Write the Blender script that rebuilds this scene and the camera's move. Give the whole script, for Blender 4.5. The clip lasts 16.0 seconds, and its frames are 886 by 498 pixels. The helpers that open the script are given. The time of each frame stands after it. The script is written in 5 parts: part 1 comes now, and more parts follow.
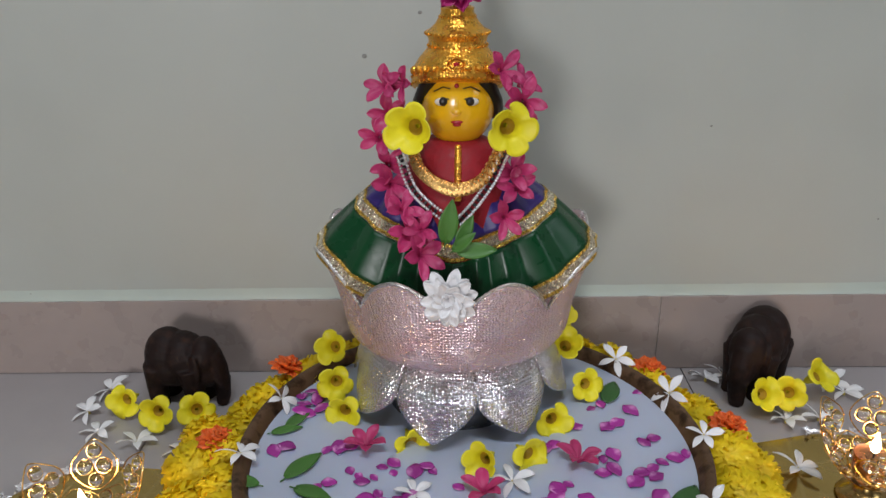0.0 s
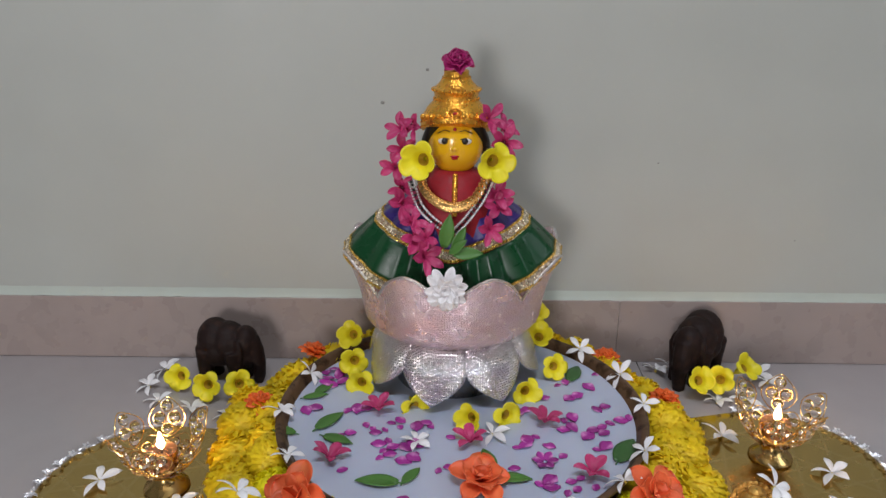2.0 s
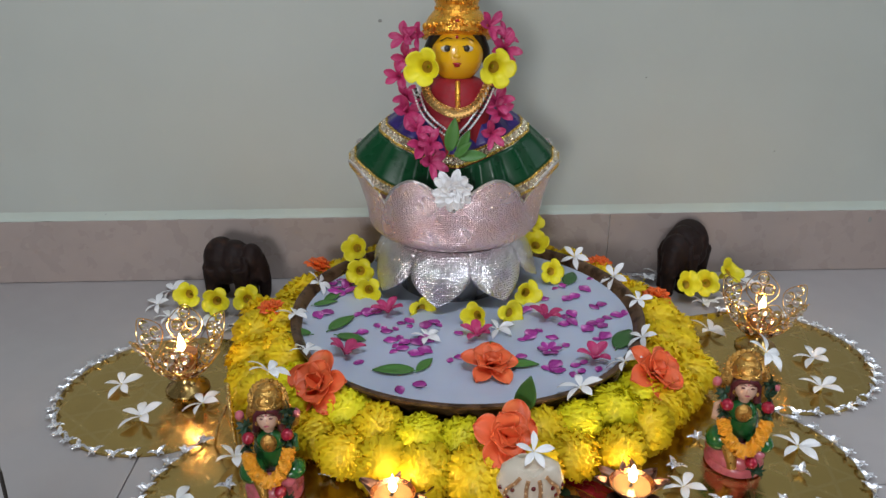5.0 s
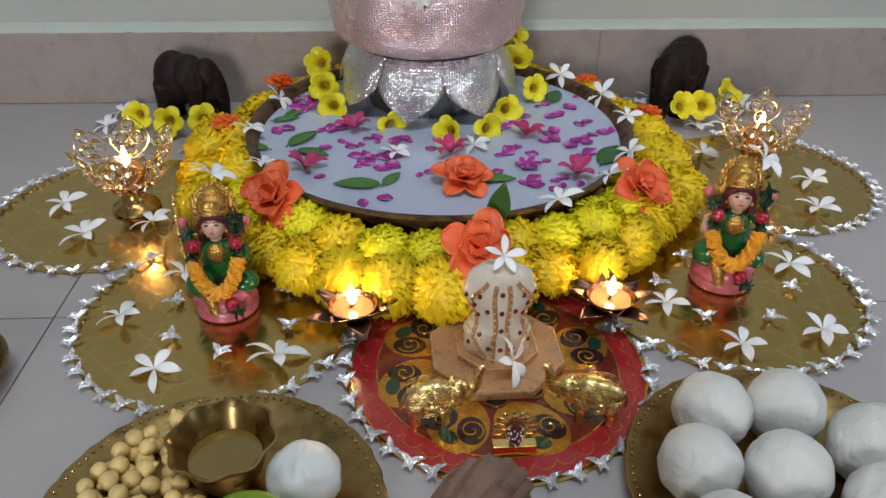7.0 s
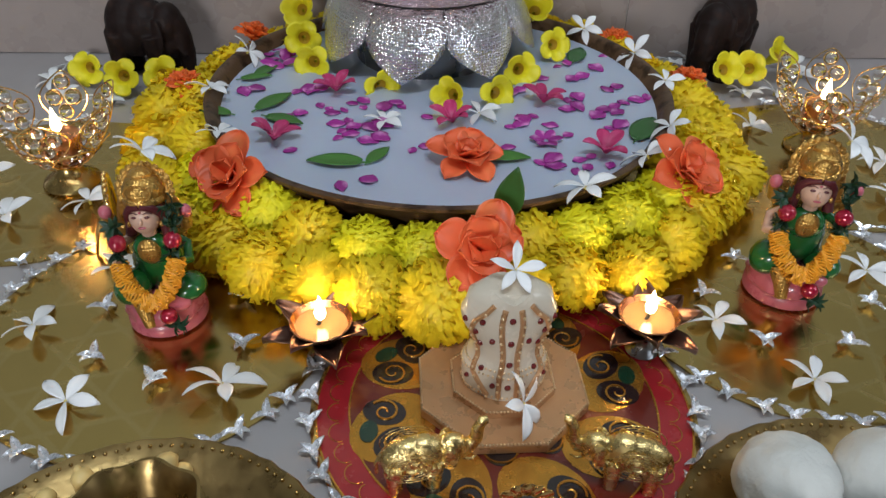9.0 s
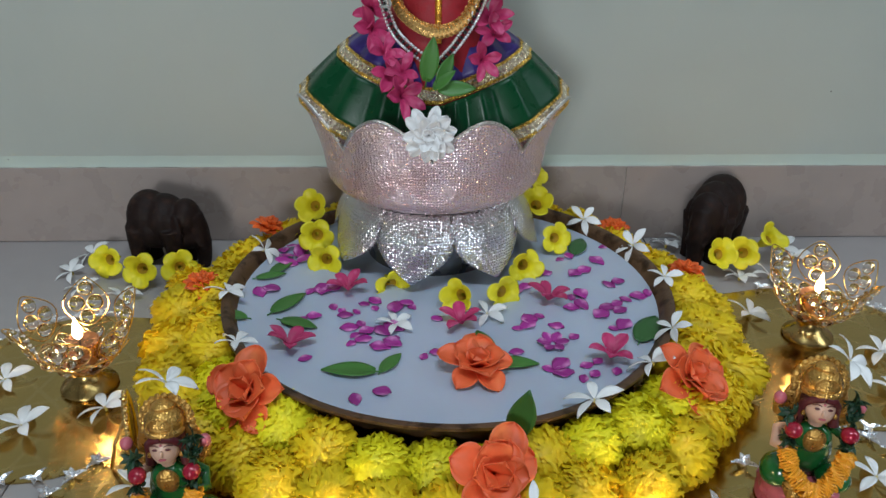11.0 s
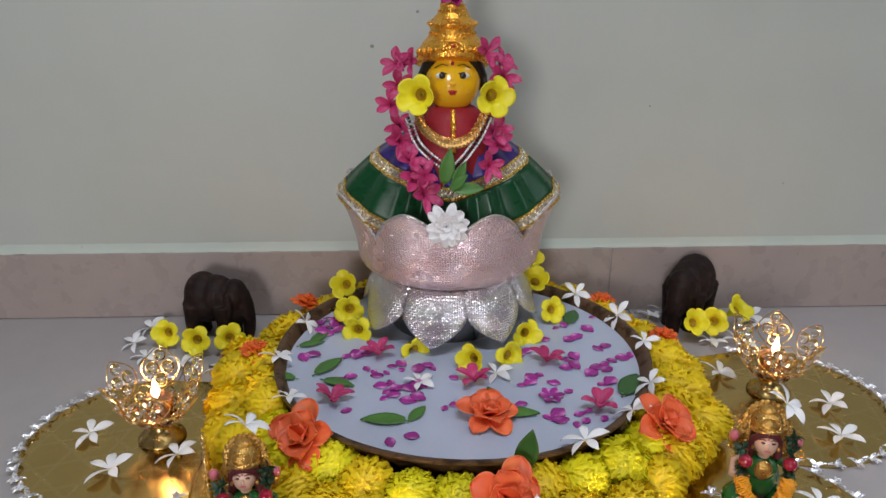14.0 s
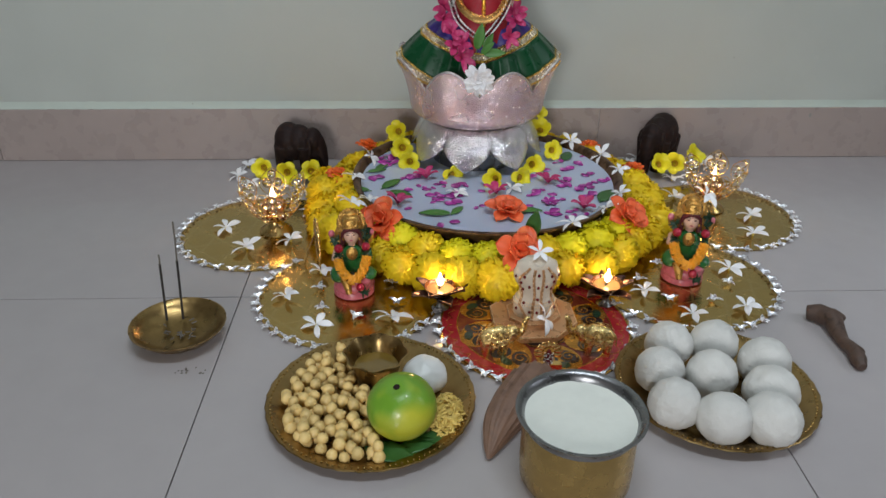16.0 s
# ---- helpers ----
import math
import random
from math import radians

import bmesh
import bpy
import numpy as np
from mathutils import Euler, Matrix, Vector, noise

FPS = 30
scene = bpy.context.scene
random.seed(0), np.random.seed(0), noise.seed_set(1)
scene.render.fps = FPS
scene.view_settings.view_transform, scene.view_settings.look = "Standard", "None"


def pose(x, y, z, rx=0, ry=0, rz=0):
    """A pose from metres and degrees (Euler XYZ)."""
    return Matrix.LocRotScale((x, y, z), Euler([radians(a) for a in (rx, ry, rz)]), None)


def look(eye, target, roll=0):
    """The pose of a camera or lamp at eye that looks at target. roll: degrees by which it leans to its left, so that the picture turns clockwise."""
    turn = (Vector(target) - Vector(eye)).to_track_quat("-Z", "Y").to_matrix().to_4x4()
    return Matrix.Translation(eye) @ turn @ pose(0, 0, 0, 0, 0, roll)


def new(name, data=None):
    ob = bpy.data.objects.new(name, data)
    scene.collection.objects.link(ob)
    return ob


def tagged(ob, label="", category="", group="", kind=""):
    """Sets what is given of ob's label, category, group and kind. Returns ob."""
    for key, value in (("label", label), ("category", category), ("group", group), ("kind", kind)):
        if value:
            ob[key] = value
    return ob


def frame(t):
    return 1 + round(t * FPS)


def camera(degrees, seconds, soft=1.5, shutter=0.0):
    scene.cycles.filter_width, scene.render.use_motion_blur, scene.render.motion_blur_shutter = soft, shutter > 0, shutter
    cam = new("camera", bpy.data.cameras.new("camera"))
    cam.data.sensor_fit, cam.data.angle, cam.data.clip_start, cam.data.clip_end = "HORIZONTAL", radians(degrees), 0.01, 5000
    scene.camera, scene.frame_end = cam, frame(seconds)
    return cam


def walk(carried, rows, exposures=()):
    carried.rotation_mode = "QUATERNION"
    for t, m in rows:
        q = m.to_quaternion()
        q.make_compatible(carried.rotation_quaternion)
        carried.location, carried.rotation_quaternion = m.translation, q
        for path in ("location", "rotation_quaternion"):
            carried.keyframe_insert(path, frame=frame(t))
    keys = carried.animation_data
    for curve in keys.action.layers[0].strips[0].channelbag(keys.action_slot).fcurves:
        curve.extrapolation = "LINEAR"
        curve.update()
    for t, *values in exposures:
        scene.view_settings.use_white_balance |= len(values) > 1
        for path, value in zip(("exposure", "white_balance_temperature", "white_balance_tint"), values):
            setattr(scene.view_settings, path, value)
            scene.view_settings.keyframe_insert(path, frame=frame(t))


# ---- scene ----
cam = camera(60.4, 16.0)
PATH = [
    (0, (0.031, 0.039, 0.553), (-0.074, 1.877, -0.229), -1.0),
    (0.5, (0.033, 0.004, 0.562), (-0.088, 1.84, -0.223), -1.1),
    (1, (0.029, -0.061, 0.601), (-0.061, 1.788, -0.156), -0.4),
    (1.5, (0.035, -0.127, 0.606), (-0.054, 1.739, -0.109), 0.1),
    (2, (0.041, -0.175, 0.608), (-0.059, 1.694, -0.099), 0.2),
    (2.5, (0.032, -0.234, 0.604), (-0.059, 1.638, -0.095), 0.1),
    (3, (0.037, -0.261, 0.558), (-0.029, 1.612, -0.141), -1.1),
    (3.2, (0.03, -0.257, 0.553), (-0.04, 1.613, -0.153), -1.1),
    (5.3, (-0.002, -0.24, 0.55), (-0.017, 1.578, -0.283), -0.2),
    (5.5, (0.0, -0.235, 0.534), (-0.019, 1.565, -0.336), -0.4),
    (6, (0.003, -0.235, 0.517), (-0.008, 1.519, -0.445), -0.6),
    (6.5, (0.014, -0.241, 0.498), (0.01, 1.473, -0.533), -0.5),
    (7, (0.021, -0.204, 0.457), (0.029, 1.47, -0.638), 0.4),
    (7.5, (0.02, -0.157, 0.42), (0.024, 1.478, -0.731), 1.2),
    (8, (0.027, -0.125, 0.398), (0.023, 1.483, -0.792), 1.0),
    (8.2, (0.031, -0.109, 0.39), (0.024, 1.49, -0.812), 1.0),
    (10.3, (0.022, -0.025, 0.446), (0.027, 1.672, -0.613), 1.6),
    (10.5, (0.021, -0.024, 0.452), (0.031, 1.698, -0.566), 1.3),
    (11, (0.016, -0.037, 0.477), (0.012, 1.742, -0.437), 0.6),
    (11.5, (0.018, -0.041, 0.486), (-0.008, 1.813, -0.266), -0.6),
    (12, (0.023, -0.048, 0.49), (-0.163, 1.847, -0.121), -3.0),
    (12.5, (0.022, -0.069, 0.499), (-0.032, 1.855, -0.047), -1.9),
    (13, (0.016, -0.094, 0.523), (-0.032, 1.837, 0.004), -1.6),
    (13.5, (0.009, -0.145, 0.528), (-0.011, 1.761, -0.08), -1.1),
    (14, (-0.003, -0.184, 0.543), (-0.006, 1.678, -0.187), 0.1),
    (14.5, (-0.021, -0.264, 0.566), (-0.005, 1.564, -0.245), 1.1),
    (15, (-0.04, -0.36, 0.574), (-0.032, 1.425, -0.327), 0.9),
    (15.5, (-0.051, -0.462, 0.599), (-0.053, 1.313, -0.323), 0.8),
    (16, (-0.052, -0.569, 0.595), (-0.057, 1.187, -0.361), 0.5),
]
walk(cam, [(t, look(eye, target, roll)) for t, eye, target, roll in PATH],
     [(0, 0.0, 6300, 14), (2, 0.04, 6350, 17), (3, 0.02, 6300, 15), (5.5, 0.05, 6100, 11), (8, 0.03, 6150, 11), (10.5, -0.11, 5720, 3), (11.3, -0.04, 5950, 5), (12.5, 0.04, 6350, 17), (13.5, 0.03, 6350, 17), (14.5, 0.03, 6200, 12), (16, -0.02, 6150, 10)])
# ---- light ----
world = bpy.data.worlds.new("room_air")
scene.world = world
world.use_nodes = True
world.node_tree.nodes["Background"].inputs[0].default_value = (0.75, 0.85, 1.0, 1)
world.node_tree.nodes["Background"].inputs[1].default_value = 0.12


def area_lamp(name, m, sx, sy, watts, color):
    d = bpy.data.lights.new(name, "AREA")
    d.shape, d.size, d.size_y, d.energy, d.color = "RECTANGLE", sx, sy, watts, color
    ob = new(name, d)
    ob.matrix_world = m
    return ob


# daylight from a window behind the camera, and the room's tube lamp high on the right
area_lamp("window_light", look((-0.60, -2.3, 0.74), (0.0, 0.7, 0.2)), 0.6, 0.6, 27.5, (1.0, 0.98, 0.955))
area_lamp("tube_light", look((0.1, -0.35, 2.5), (0.1, 0.1, 0.0)), 1.2, 0.12, 24, (0.88, 0.96, 1.0))


# added fill lamp on the east side, narrowed to brighten the floor at right
east_fill = area_lamp("east_fill_light", look((1.55, 0.05, 0.95), (0.66, 0.36, 0.0)), 0.45, 0.8, 0.75, (0.88, 0.93, 1.0))
east_fill.data.spread = radians(60)


def flame_lamp(x, y, z, watts):
    d = bpy.data.lights.new("flame_light", "POINT")
    d.energy, d.color, d.shadow_soft_size = watts, (1.0, 0.60, 0.27), 0.006
    ob = new("flame_light", d)
    ob.location = (x, y, z)


# ---- materials ----
def material(name, color, rough=0.5, metal=0.0, vary=0.12, scale=60, bump=0.15, bscale=300, tint=None, random_amount=0.0,
             sss=0.0, trans=0.0, coat=0.0, sheen=0.0, cells=0.0, spec=0.5, patch=None, patch_scale=25, patch_low=0.55):
    """A procedural surface: base colour with grain at two scales, optional patches of a second colour, relief and per-object variation."""
    m = bpy.data.materials.new(name)
    m.use_nodes = True
    nt = m.node_tree
    b = nt.nodes["Principled BSDF"]
    N, L = nt.nodes.new, nt.links.new
    co = N("ShaderNodeTexCoord").outputs["Object"]
    n1, n2 = N("ShaderNodeTexNoise"), N("ShaderNodeTexNoise")
    for n, s in ((n1, scale), (n2, scale * 0.17)):
        n.inputs["Scale"].default_value, n.inputs["Detail"].default_value = s, 4
        L(co, n.inputs["Vector"])
    add = N("ShaderNodeMath")
    add.operation = "ADD"
    L(n1.outputs["Fac"], add.inputs[0]), L(n2.outputs["Fac"], add.inputs[1])
    ramp = N("ShaderNodeMapRange")
    ramp.inputs[1].default_value, ramp.inputs[2].default_value = 0.6, 1.4
    ramp.inputs[3].default_value, ramp.inputs[4].default_value = 1 - vary, 1 + vary
    L(add.outputs[0], ramp.inputs[0])
    value = ramp.outputs[0]
    if random_amount:
        info, r2, mul = N("ShaderNodeObjectInfo"), N("ShaderNodeMapRange"), N("ShaderNodeMath")
        r2.inputs[3].default_value, r2.inputs[4].default_value = 1 - random_amount, 1 + random_amount
        mul.operation = "MULTIPLY"
        L(info.outputs["Random"], r2.inputs[0]), L(r2.outputs[0], mul.inputs[0]), L(value, mul.inputs[1])
        value = mul.outputs[0]
    base = N("ShaderNodeRGB")
    base.outputs[0].default_value = (*color, 1)
    col = base.outputs[0]
    if patch:
        pn, pr, mx = N("ShaderNodeTexNoise"), N("ShaderNodeMapRange"), N("ShaderNodeMix")
        pn.inputs["Scale"].default_value, pn.inputs["Detail"].default_value = patch_scale, 3
        pr.inputs[1].default_value, pr.inputs[2].default_value = patch_low, patch_low + 0.15
        mx.data_type = "RGBA"
        mx.inputs[7].default_value = (*patch, 1)
        L(co, pn.inputs["Vector"]), L(pn.outputs["Fac"], pr.inputs[0]), L(pr.outputs[0], mx.inputs[0]), L(col, mx.inputs[6])
        col = mx.outputs[2]
    hsv = N("ShaderNodeHueSaturation")
    L(col, hsv.inputs["Color"]), L(value, hsv.inputs["Value"])
    L(hsv.outputs[0], b.inputs["Base Color"])
    b.inputs["Metallic"].default_value = metal
    rr = N("ShaderNodeMapRange")
    rr.inputs[1].default_value, rr.inputs[2].default_value = 0.35, 0.65
    rr.inputs[3].default_value, rr.inputs[4].default_value = max(0.02, rough * 0.8), min(1, rough * 1.2)
    L(n1.outputs["Fac"], rr.inputs[0]), L(rr.outputs[0], b.inputs["Roughness"])
    if sss:
        b.inputs["Subsurface Weight"].default_value, b.inputs["Subsurface Scale"].default_value = sss, 0.004
        b.inputs["Subsurface Radius"].default_value = (1, 0.6, 0.4)
    b.inputs["Transmission Weight"].default_value = trans
    b.inputs["Coat Weight"].default_value = coat
    b.inputs["Specular IOR Level"].default_value = spec
    b.inputs["Sheen Weight"].default_value = sheen
    if bump or cells:
        bp = N("ShaderNodeBump")
        bp.inputs["Strength"].default_value = cells or bump
        bp.inputs["Distance"].default_value = 0.003 if cells else 0.001
        if cells:
            t = N("ShaderNodeTexVoronoi")
            t.inputs["Scale"].default_value, t.inputs["Randomness"].default_value = bscale, 0.45
            L(co, t.inputs["Vector"]), L(t.outputs["Distance"], bp.inputs["Height"])
            bp.invert = True
        else:
            t = N("ShaderNodeTexNoise")
            t.inputs["Scale"].default_value, t.inputs["Detail"].default_value = bscale, 4
            L(co, t.inputs["Vector"]), L(t.outputs["Fac"], bp.inputs["Height"])
        L(bp.outputs[0], b.inputs["Normal"])
    return m


def glow(name, color, strength):
    m = bpy.data.materials.new(name)
    m.use_nodes = True
    b = m.node_tree.nodes["Principled BSDF"]
    b.inputs["Base Color"].default_value = (0, 0, 0, 1)
    b.inputs["Emission Color"].default_value = (*color, 1)
    b.inputs["Emission Strength"].default_value = strength
    return m


M_WALL = material("wall_paint", (0.47, 0.495, 0.455), 0.55, vary=0.05, scale=9, bump=0.12, bscale=90)
# darkened colour for the unseen walls, so that metal mirrors something dark
M_WALL_UNSEEN = material("unseen_wall_dark", (0.26, 0.25, 0.235), 0.6, vary=0.06, scale=9)
M_WALL_EDGE = material("wall_edge_paint", (0.50, 0.56, 0.50), 0.55, vary=0.06, scale=20, bump=0.15, bscale=120)
M_SKIRT = material("skirting_tile", (0.37, 0.305, 0.28), 0.3, vary=0.06, scale=30, bump=0.03, bscale=60, random_amount=0.03)
M_FLOOR = material("floor_tile", (0.405, 0.375, 0.375), 0.2, vary=0.035, scale=22, bump=0.03, bscale=40, random_amount=0.02)
M_GROUT = material("grout", (0.16, 0.15, 0.15), 0.9, vary=0.2)
M_PALE_JOINT = material("pale_joint", (0.50, 0.45, 0.42), 0.8, vary=0.1)
M_GAP_SHADE = material("gap_shade", (0.02, 0.02, 0.022), 0.6)
M_CHIP = material("dark_chip", (0.27, 0.27, 0.25), 0.8, vary=0.2)
M_CEIL = material("ceiling_paint", (0.75, 0.75, 0.73), 0.7, vary=0.04, scale=6)
M_GOLD_SHEET = material("gold_foil_sheet", (0.55, 0.395, 0.14), 0.19, 1.0, vary=0.10, scale=26, bump=0.12, bscale=30)


def add_lattice(m, color, spacing):
    """Faint embossed lines in three directions over a foil."""
    nt = m.node_tree
    N, L = nt.nodes.new, nt.links.new
    b = nt.nodes["Principled BSDF"]
    co = N("ShaderNodeTexCoord").outputs["Object"]
    total = None
    for a in (10, 70, 130):
        mp, wv, rg = N("ShaderNodeMapping"), N("ShaderNodeTexWave"), N("ShaderNodeMapRange")
        mp.inputs["Rotation"].default_value = (0, 0, radians(a))
        wv.inputs["Scale"].default_value, wv.inputs["Distortion"].default_value = 2 * math.pi / (20 * spacing), 0.0
        rg.inputs[1].default_value, rg.inputs[2].default_value = 0.965, 0.99
        L(co, mp.inputs[0]), L(mp.outputs[0], wv.inputs["Vector"]), L(wv.outputs["Fac"], rg.inputs[0])
        if total is None:
            total = rg.outputs[0]
        else:
            mx = N("ShaderNodeMath")
            mx.operation = "MAXIMUM"
            L(total, mx.inputs[0]), L(rg.outputs[0], mx.inputs[1])
            total = mx.outputs[0]
    dim = N("ShaderNodeMath")
    dim.operation, dim.inputs[1].default_value = "MULTIPLY", 0.22
    L(total, dim.inputs[0])
    mix = N("ShaderNodeMix")
    mix.data_type = "RGBA"
    mix.inputs[7].default_value = (*color, 1)
    L(dim.outputs[0], mix.inputs[0]), L(b.inputs["Base Color"].links[0].from_socket, mix.inputs[6]), L(mix.outputs[2], b.inputs["Base Color"])
    rough = N("ShaderNodeMath")
    rough.operation = "MULTIPLY_ADD"
    rough.inputs[1].default_value = 0.30
    L(dim.outputs[0], rough.inputs[0]), L(b.inputs["Roughness"].links[0].from_socket, rough.inputs[2]), L(rough.outputs[0], b.inputs["Roughness"])


add_lattice(M_GOLD_SHEET, (0.70, 0.56, 0.28), 0.045)
M_SILVER = material("hammered_silver", (0.80, 0.79, 0.82), 0.15, 1.0, vary=0.08, scale=40, cells=0.6, bscale=330)
# pinkish silver; the reddish patches are reflections put into the colour
M_PINK_SILVER = material("pinkish_silver_cloth", (0.92, 0.76, 0.79), 0.24, 0.8, vary=0.12, scale=30, cells=0.6, bscale=330, patch=(0.80, 0.58, 0.58), patch_scale=22, patch_low=0.52)
M_SILVER_EDGE = material("silver_cord", (0.75, 0.73, 0.72), 0.3, 1.0, vary=0.2, scale=400, bump=0.6, bscale=900)
M_FOIL = material("silver_foil_bead", (0.86, 0.86, 0.90), 0.30, 0.7, vary=0.15, scale=300, bump=0.2, bscale=500, random_amount=0.2)
M_BRONZE = material("aged_bronze", (0.16, 0.09, 0.05), 0.42, 0.55, vary=0.3, scale=90, bump=0.3, bscale=250, patch=(0.05, 0.025, 0.012), patch_scale=60, patch_low=0.5)
M_MILK = material("milk", (0.50, 0.55, 0.68), 0.06, vary=0.02, scale=20, bump=0.0, sss=0.3)
M_BRASS = material("brass", (0.52, 0.36, 0.13), 0.26, 1.0, vary=0.16, scale=60, bump=0.12, bscale=160)
M_BRASS_WORN = material("worn_brass", (0.32, 0.215, 0.085), 0.32, 1.0, vary=0.25, scale=70, bump=0.2, bscale=200, patch=(0.22, 0.14, 0.055), patch_scale=45)
M_GOLD = material("polished_gold", (0.90, 0.62, 0.22), 0.18, 1.0, vary=0.1, scale=90, bump=0.15, bscale=300)
M_GOLD_ROUGH = material("embossed_gold", (0.92, 0.47, 0.06), 0.30, 0.9, vary=0.15, scale=200, cells=0.28, bscale=330, patch=(0.74, 0.26, 0.05), patch_scale=70, patch_low=0.58)
M_COPPER = material("copper", (0.62, 0.30, 0.16), 0.28, 1.0, vary=0.15, scale=90, bump=0.1)
M_DARK_METAL = material("darkened_copper", (0.20, 0.11, 0.08), 0.35, 0.9, vary=0.3, scale=90, bump=0.2)
M_STEEL = material("steel", (0.24, 0.24, 0.245), 0.3, 1.0, vary=0.1, scale=50, bump=0.05)
M_WOOD_DARK = material("dark_carved_wood", (0.016, 0.008, 0.007), 0.6, vary=0.4, scale=120, bump=0.6, bscale=160, patch=(0.032, 0.016, 0.012), patch_scale=60, spec=0.2)
M_YELLOW = material("yellow_petal", (0.84, 0.74, 0.012), 0.5, vary=0.12, scale=70, bump=0.15, bscale=200, random_amount=0.08, patch=(0.80, 0.66, 0.01), patch_scale=40)
M_THROAT = material("yellow_throat", (0.42, 0.26, 0.01), 0.6, vary=0.2, scale=150)
M_MARI = material("marigold_yellow", (1.0, 0.74, 0.008), 0.55, vary=0.10, scale=90, bump=0.1, random_amount=0.07)
M_MARI_LIME = material("marigold_lime", (0.97, 0.88, 0.012), 0.55, vary=0.10, scale=90, bump=0.1, random_amount=0.08)
M_ORANGE = material("orange_petal", (0.86, 0.15, 0.045), 0.5, vary=0.15, scale=60, bump=0.15, bscale=160, patch=(0.88, 0.22, 0.065), patch_scale=35, random_amount=0.08)
for m in (M_MARI, M_MARI_LIME):  # thin petals let light through
    nt = m.node_tree
    b, tl, mix = nt.nodes["Principled BSDF"], nt.nodes.new("ShaderNodeBsdfTranslucent"), nt.nodes.new("ShaderNodeMixShader")
    nt.links.new(b.inputs["Base Color"].links[0].from_socket, tl.inputs["Color"])
    nt.links.new(b.outputs[0], mix.inputs[1]), nt.links.new(tl.outputs[0], mix.inputs[2])
    mix.inputs[0].default_value = 0.18
    nt.links.new(mix.outputs[0], nt.nodes["Material Output"].inputs["Surface"])
M_ORANGE_CRIMP = material("orange_crimped_petal", (0.85, 0.15, 0.02), 0.55, vary=0.2, scale=120, bump=0.2, random_amount=0.1)
M_WHITE = material("white_petal", (0.90, 0.89, 0.90), 0.5, vary=0.05, scale=60, bump=0.1, bscale=180, random_amount=0.04)
M_PURPLE = material("magenta_petal", (0.40, 0.03, 0.30), 0.5, vary=0.2, scale=80, bump=0.15, random_amount=0.2, patch=(0.66, 0.26, 0.56), patch_scale=70, patch_low=0.50)
M_PINK = material("pink_oleander_petal", (0.52, 0.035, 0.15), 0.5, vary=0.15, scale=80, bump=0.15, random_amount=0.12, patch=(0.64, 0.13, 0.29), patch_scale=60)
M_ROSE = material("dark_rose_petal", (0.38, 0.01, 0.13), 0.5, vary=0.25, scale=90, bump=0.15)
M_LEAF = material("green_leaf", (0.065, 0.19, 0.03), 0.4, vary=0.2, scale=60, bump=0.2, bscale=120, random_amount=0.15)
M_LEAF_DARK = material("dark_green_leaf", (0.035, 0.12, 0.025), 0.35, vary=0.2, scale=60, bump=0.2, bscale=120)


# ---- building helpers ----
def lathe(bm, profile, n=48, center=(0, 0, 0), mat=0, close=True, wave=None):
    """Turns a profile of (radius, z) round the z axis."""
    rings = []
    for k, (r, z) in enumerate(profile):
        ring = []
        for i in range(n):
            a = 2 * math.pi * i / n
            q = r * (wave(a, k) if wave else 1)
            ring.append(bm.verts.new((center[0] + q * math.cos(a), center[1] + q * math.sin(a), center[2] + z)))
        rings.append(ring)
    for a, b in zip(rings, rings[1:]):
        for i in range(n):
            f = bm.faces.new((a[i], a[(i + 1) % n], b[(i + 1) % n], b[i]))
            f.material_index = mat
    if close:
        for ring, flip in ((rings[0], True), (rings[-1], False)):
            f = bm.faces.new(ring[::-1] if flip else ring)
            f.material_index = mat
    return rings


def grid(bm, fn, nu, nv, mat=0, wrap=False):
    """A sheet of nu x nv faces; fn(u, v) gives the place, or the place and the material's index of a face."""
    pts = [[bm.verts.new(fn(i / nu, j / nv)) for j in range(nv + 1)] for i in range(nu if wrap else nu + 1)]
    faces = []
    for i in range(nu):
        a, b = pts[i], pts[(i + 1) % len(pts)]
        for j in range(nv):
            f = bm.faces.new((a[j], b[j], b[j + 1], a[j + 1]))
            f.material_index = mat(i / nu, j / nv) if callable(mat) else mat
            faces.append(f)
    return faces


def tube(bm, pts, r, n=8, mat=0, closed=False):
    """A round bar along points; r is a number or a function of 0..1 along it."""
    pts = [Vector(p) for p in pts]
    m = len(pts)
    rings, side = [], None
    for k, p in enumerate(pts):
        d = (pts[(k + 1) % m] - pts[k - 1]) if closed else (pts[min(k + 1, m - 1)] - pts[max(k - 1, 0)])
        d.normalize()
        if side is None:
            side = d.orthogonal().normalized()
        side = (side - d * side.dot(d)).normalized()
        up = d.cross(side)
        q = r(k / (m - 1)) if callable(r) else r
        rings.append([bm.verts.new(p + q * (math.cos(2 * math.pi * i / n) * side + math.sin(2 * math.pi * i / n) * up)) for i in range(n)])
    pairs = list(zip(rings, rings[1:])) + ([(rings[-1], rings[0])] if closed else [])
    for a, b in pairs:
        for i in range(n):
            bm.faces.new((a[i], a[(i + 1) % n], b[(i + 1) % n], b[i])).material_index = mat
    if not closed:
        bm.faces.new(rings[0][::-1]).material_index = mat
        bm.faces.new(rings[-1]).material_index = mat


def ball(bm, c, rx, ry=None, rz=None, mat=0, u=20, v=12, m=None):
    """An ellipsoid at c."""
    ry, rz = ry or rx, rz or rx
    t = Matrix.Translation(c) @ (m or Matrix()) @ Matrix.Diagonal((rx, ry, rz, 1))
    made = bmesh.ops.create_uvsphere(bm, u_segments=u, v_segments=v, radius=1, matrix=t)["verts"]
    for w in made:
        for f in w.link_faces:
            f.material_index = mat


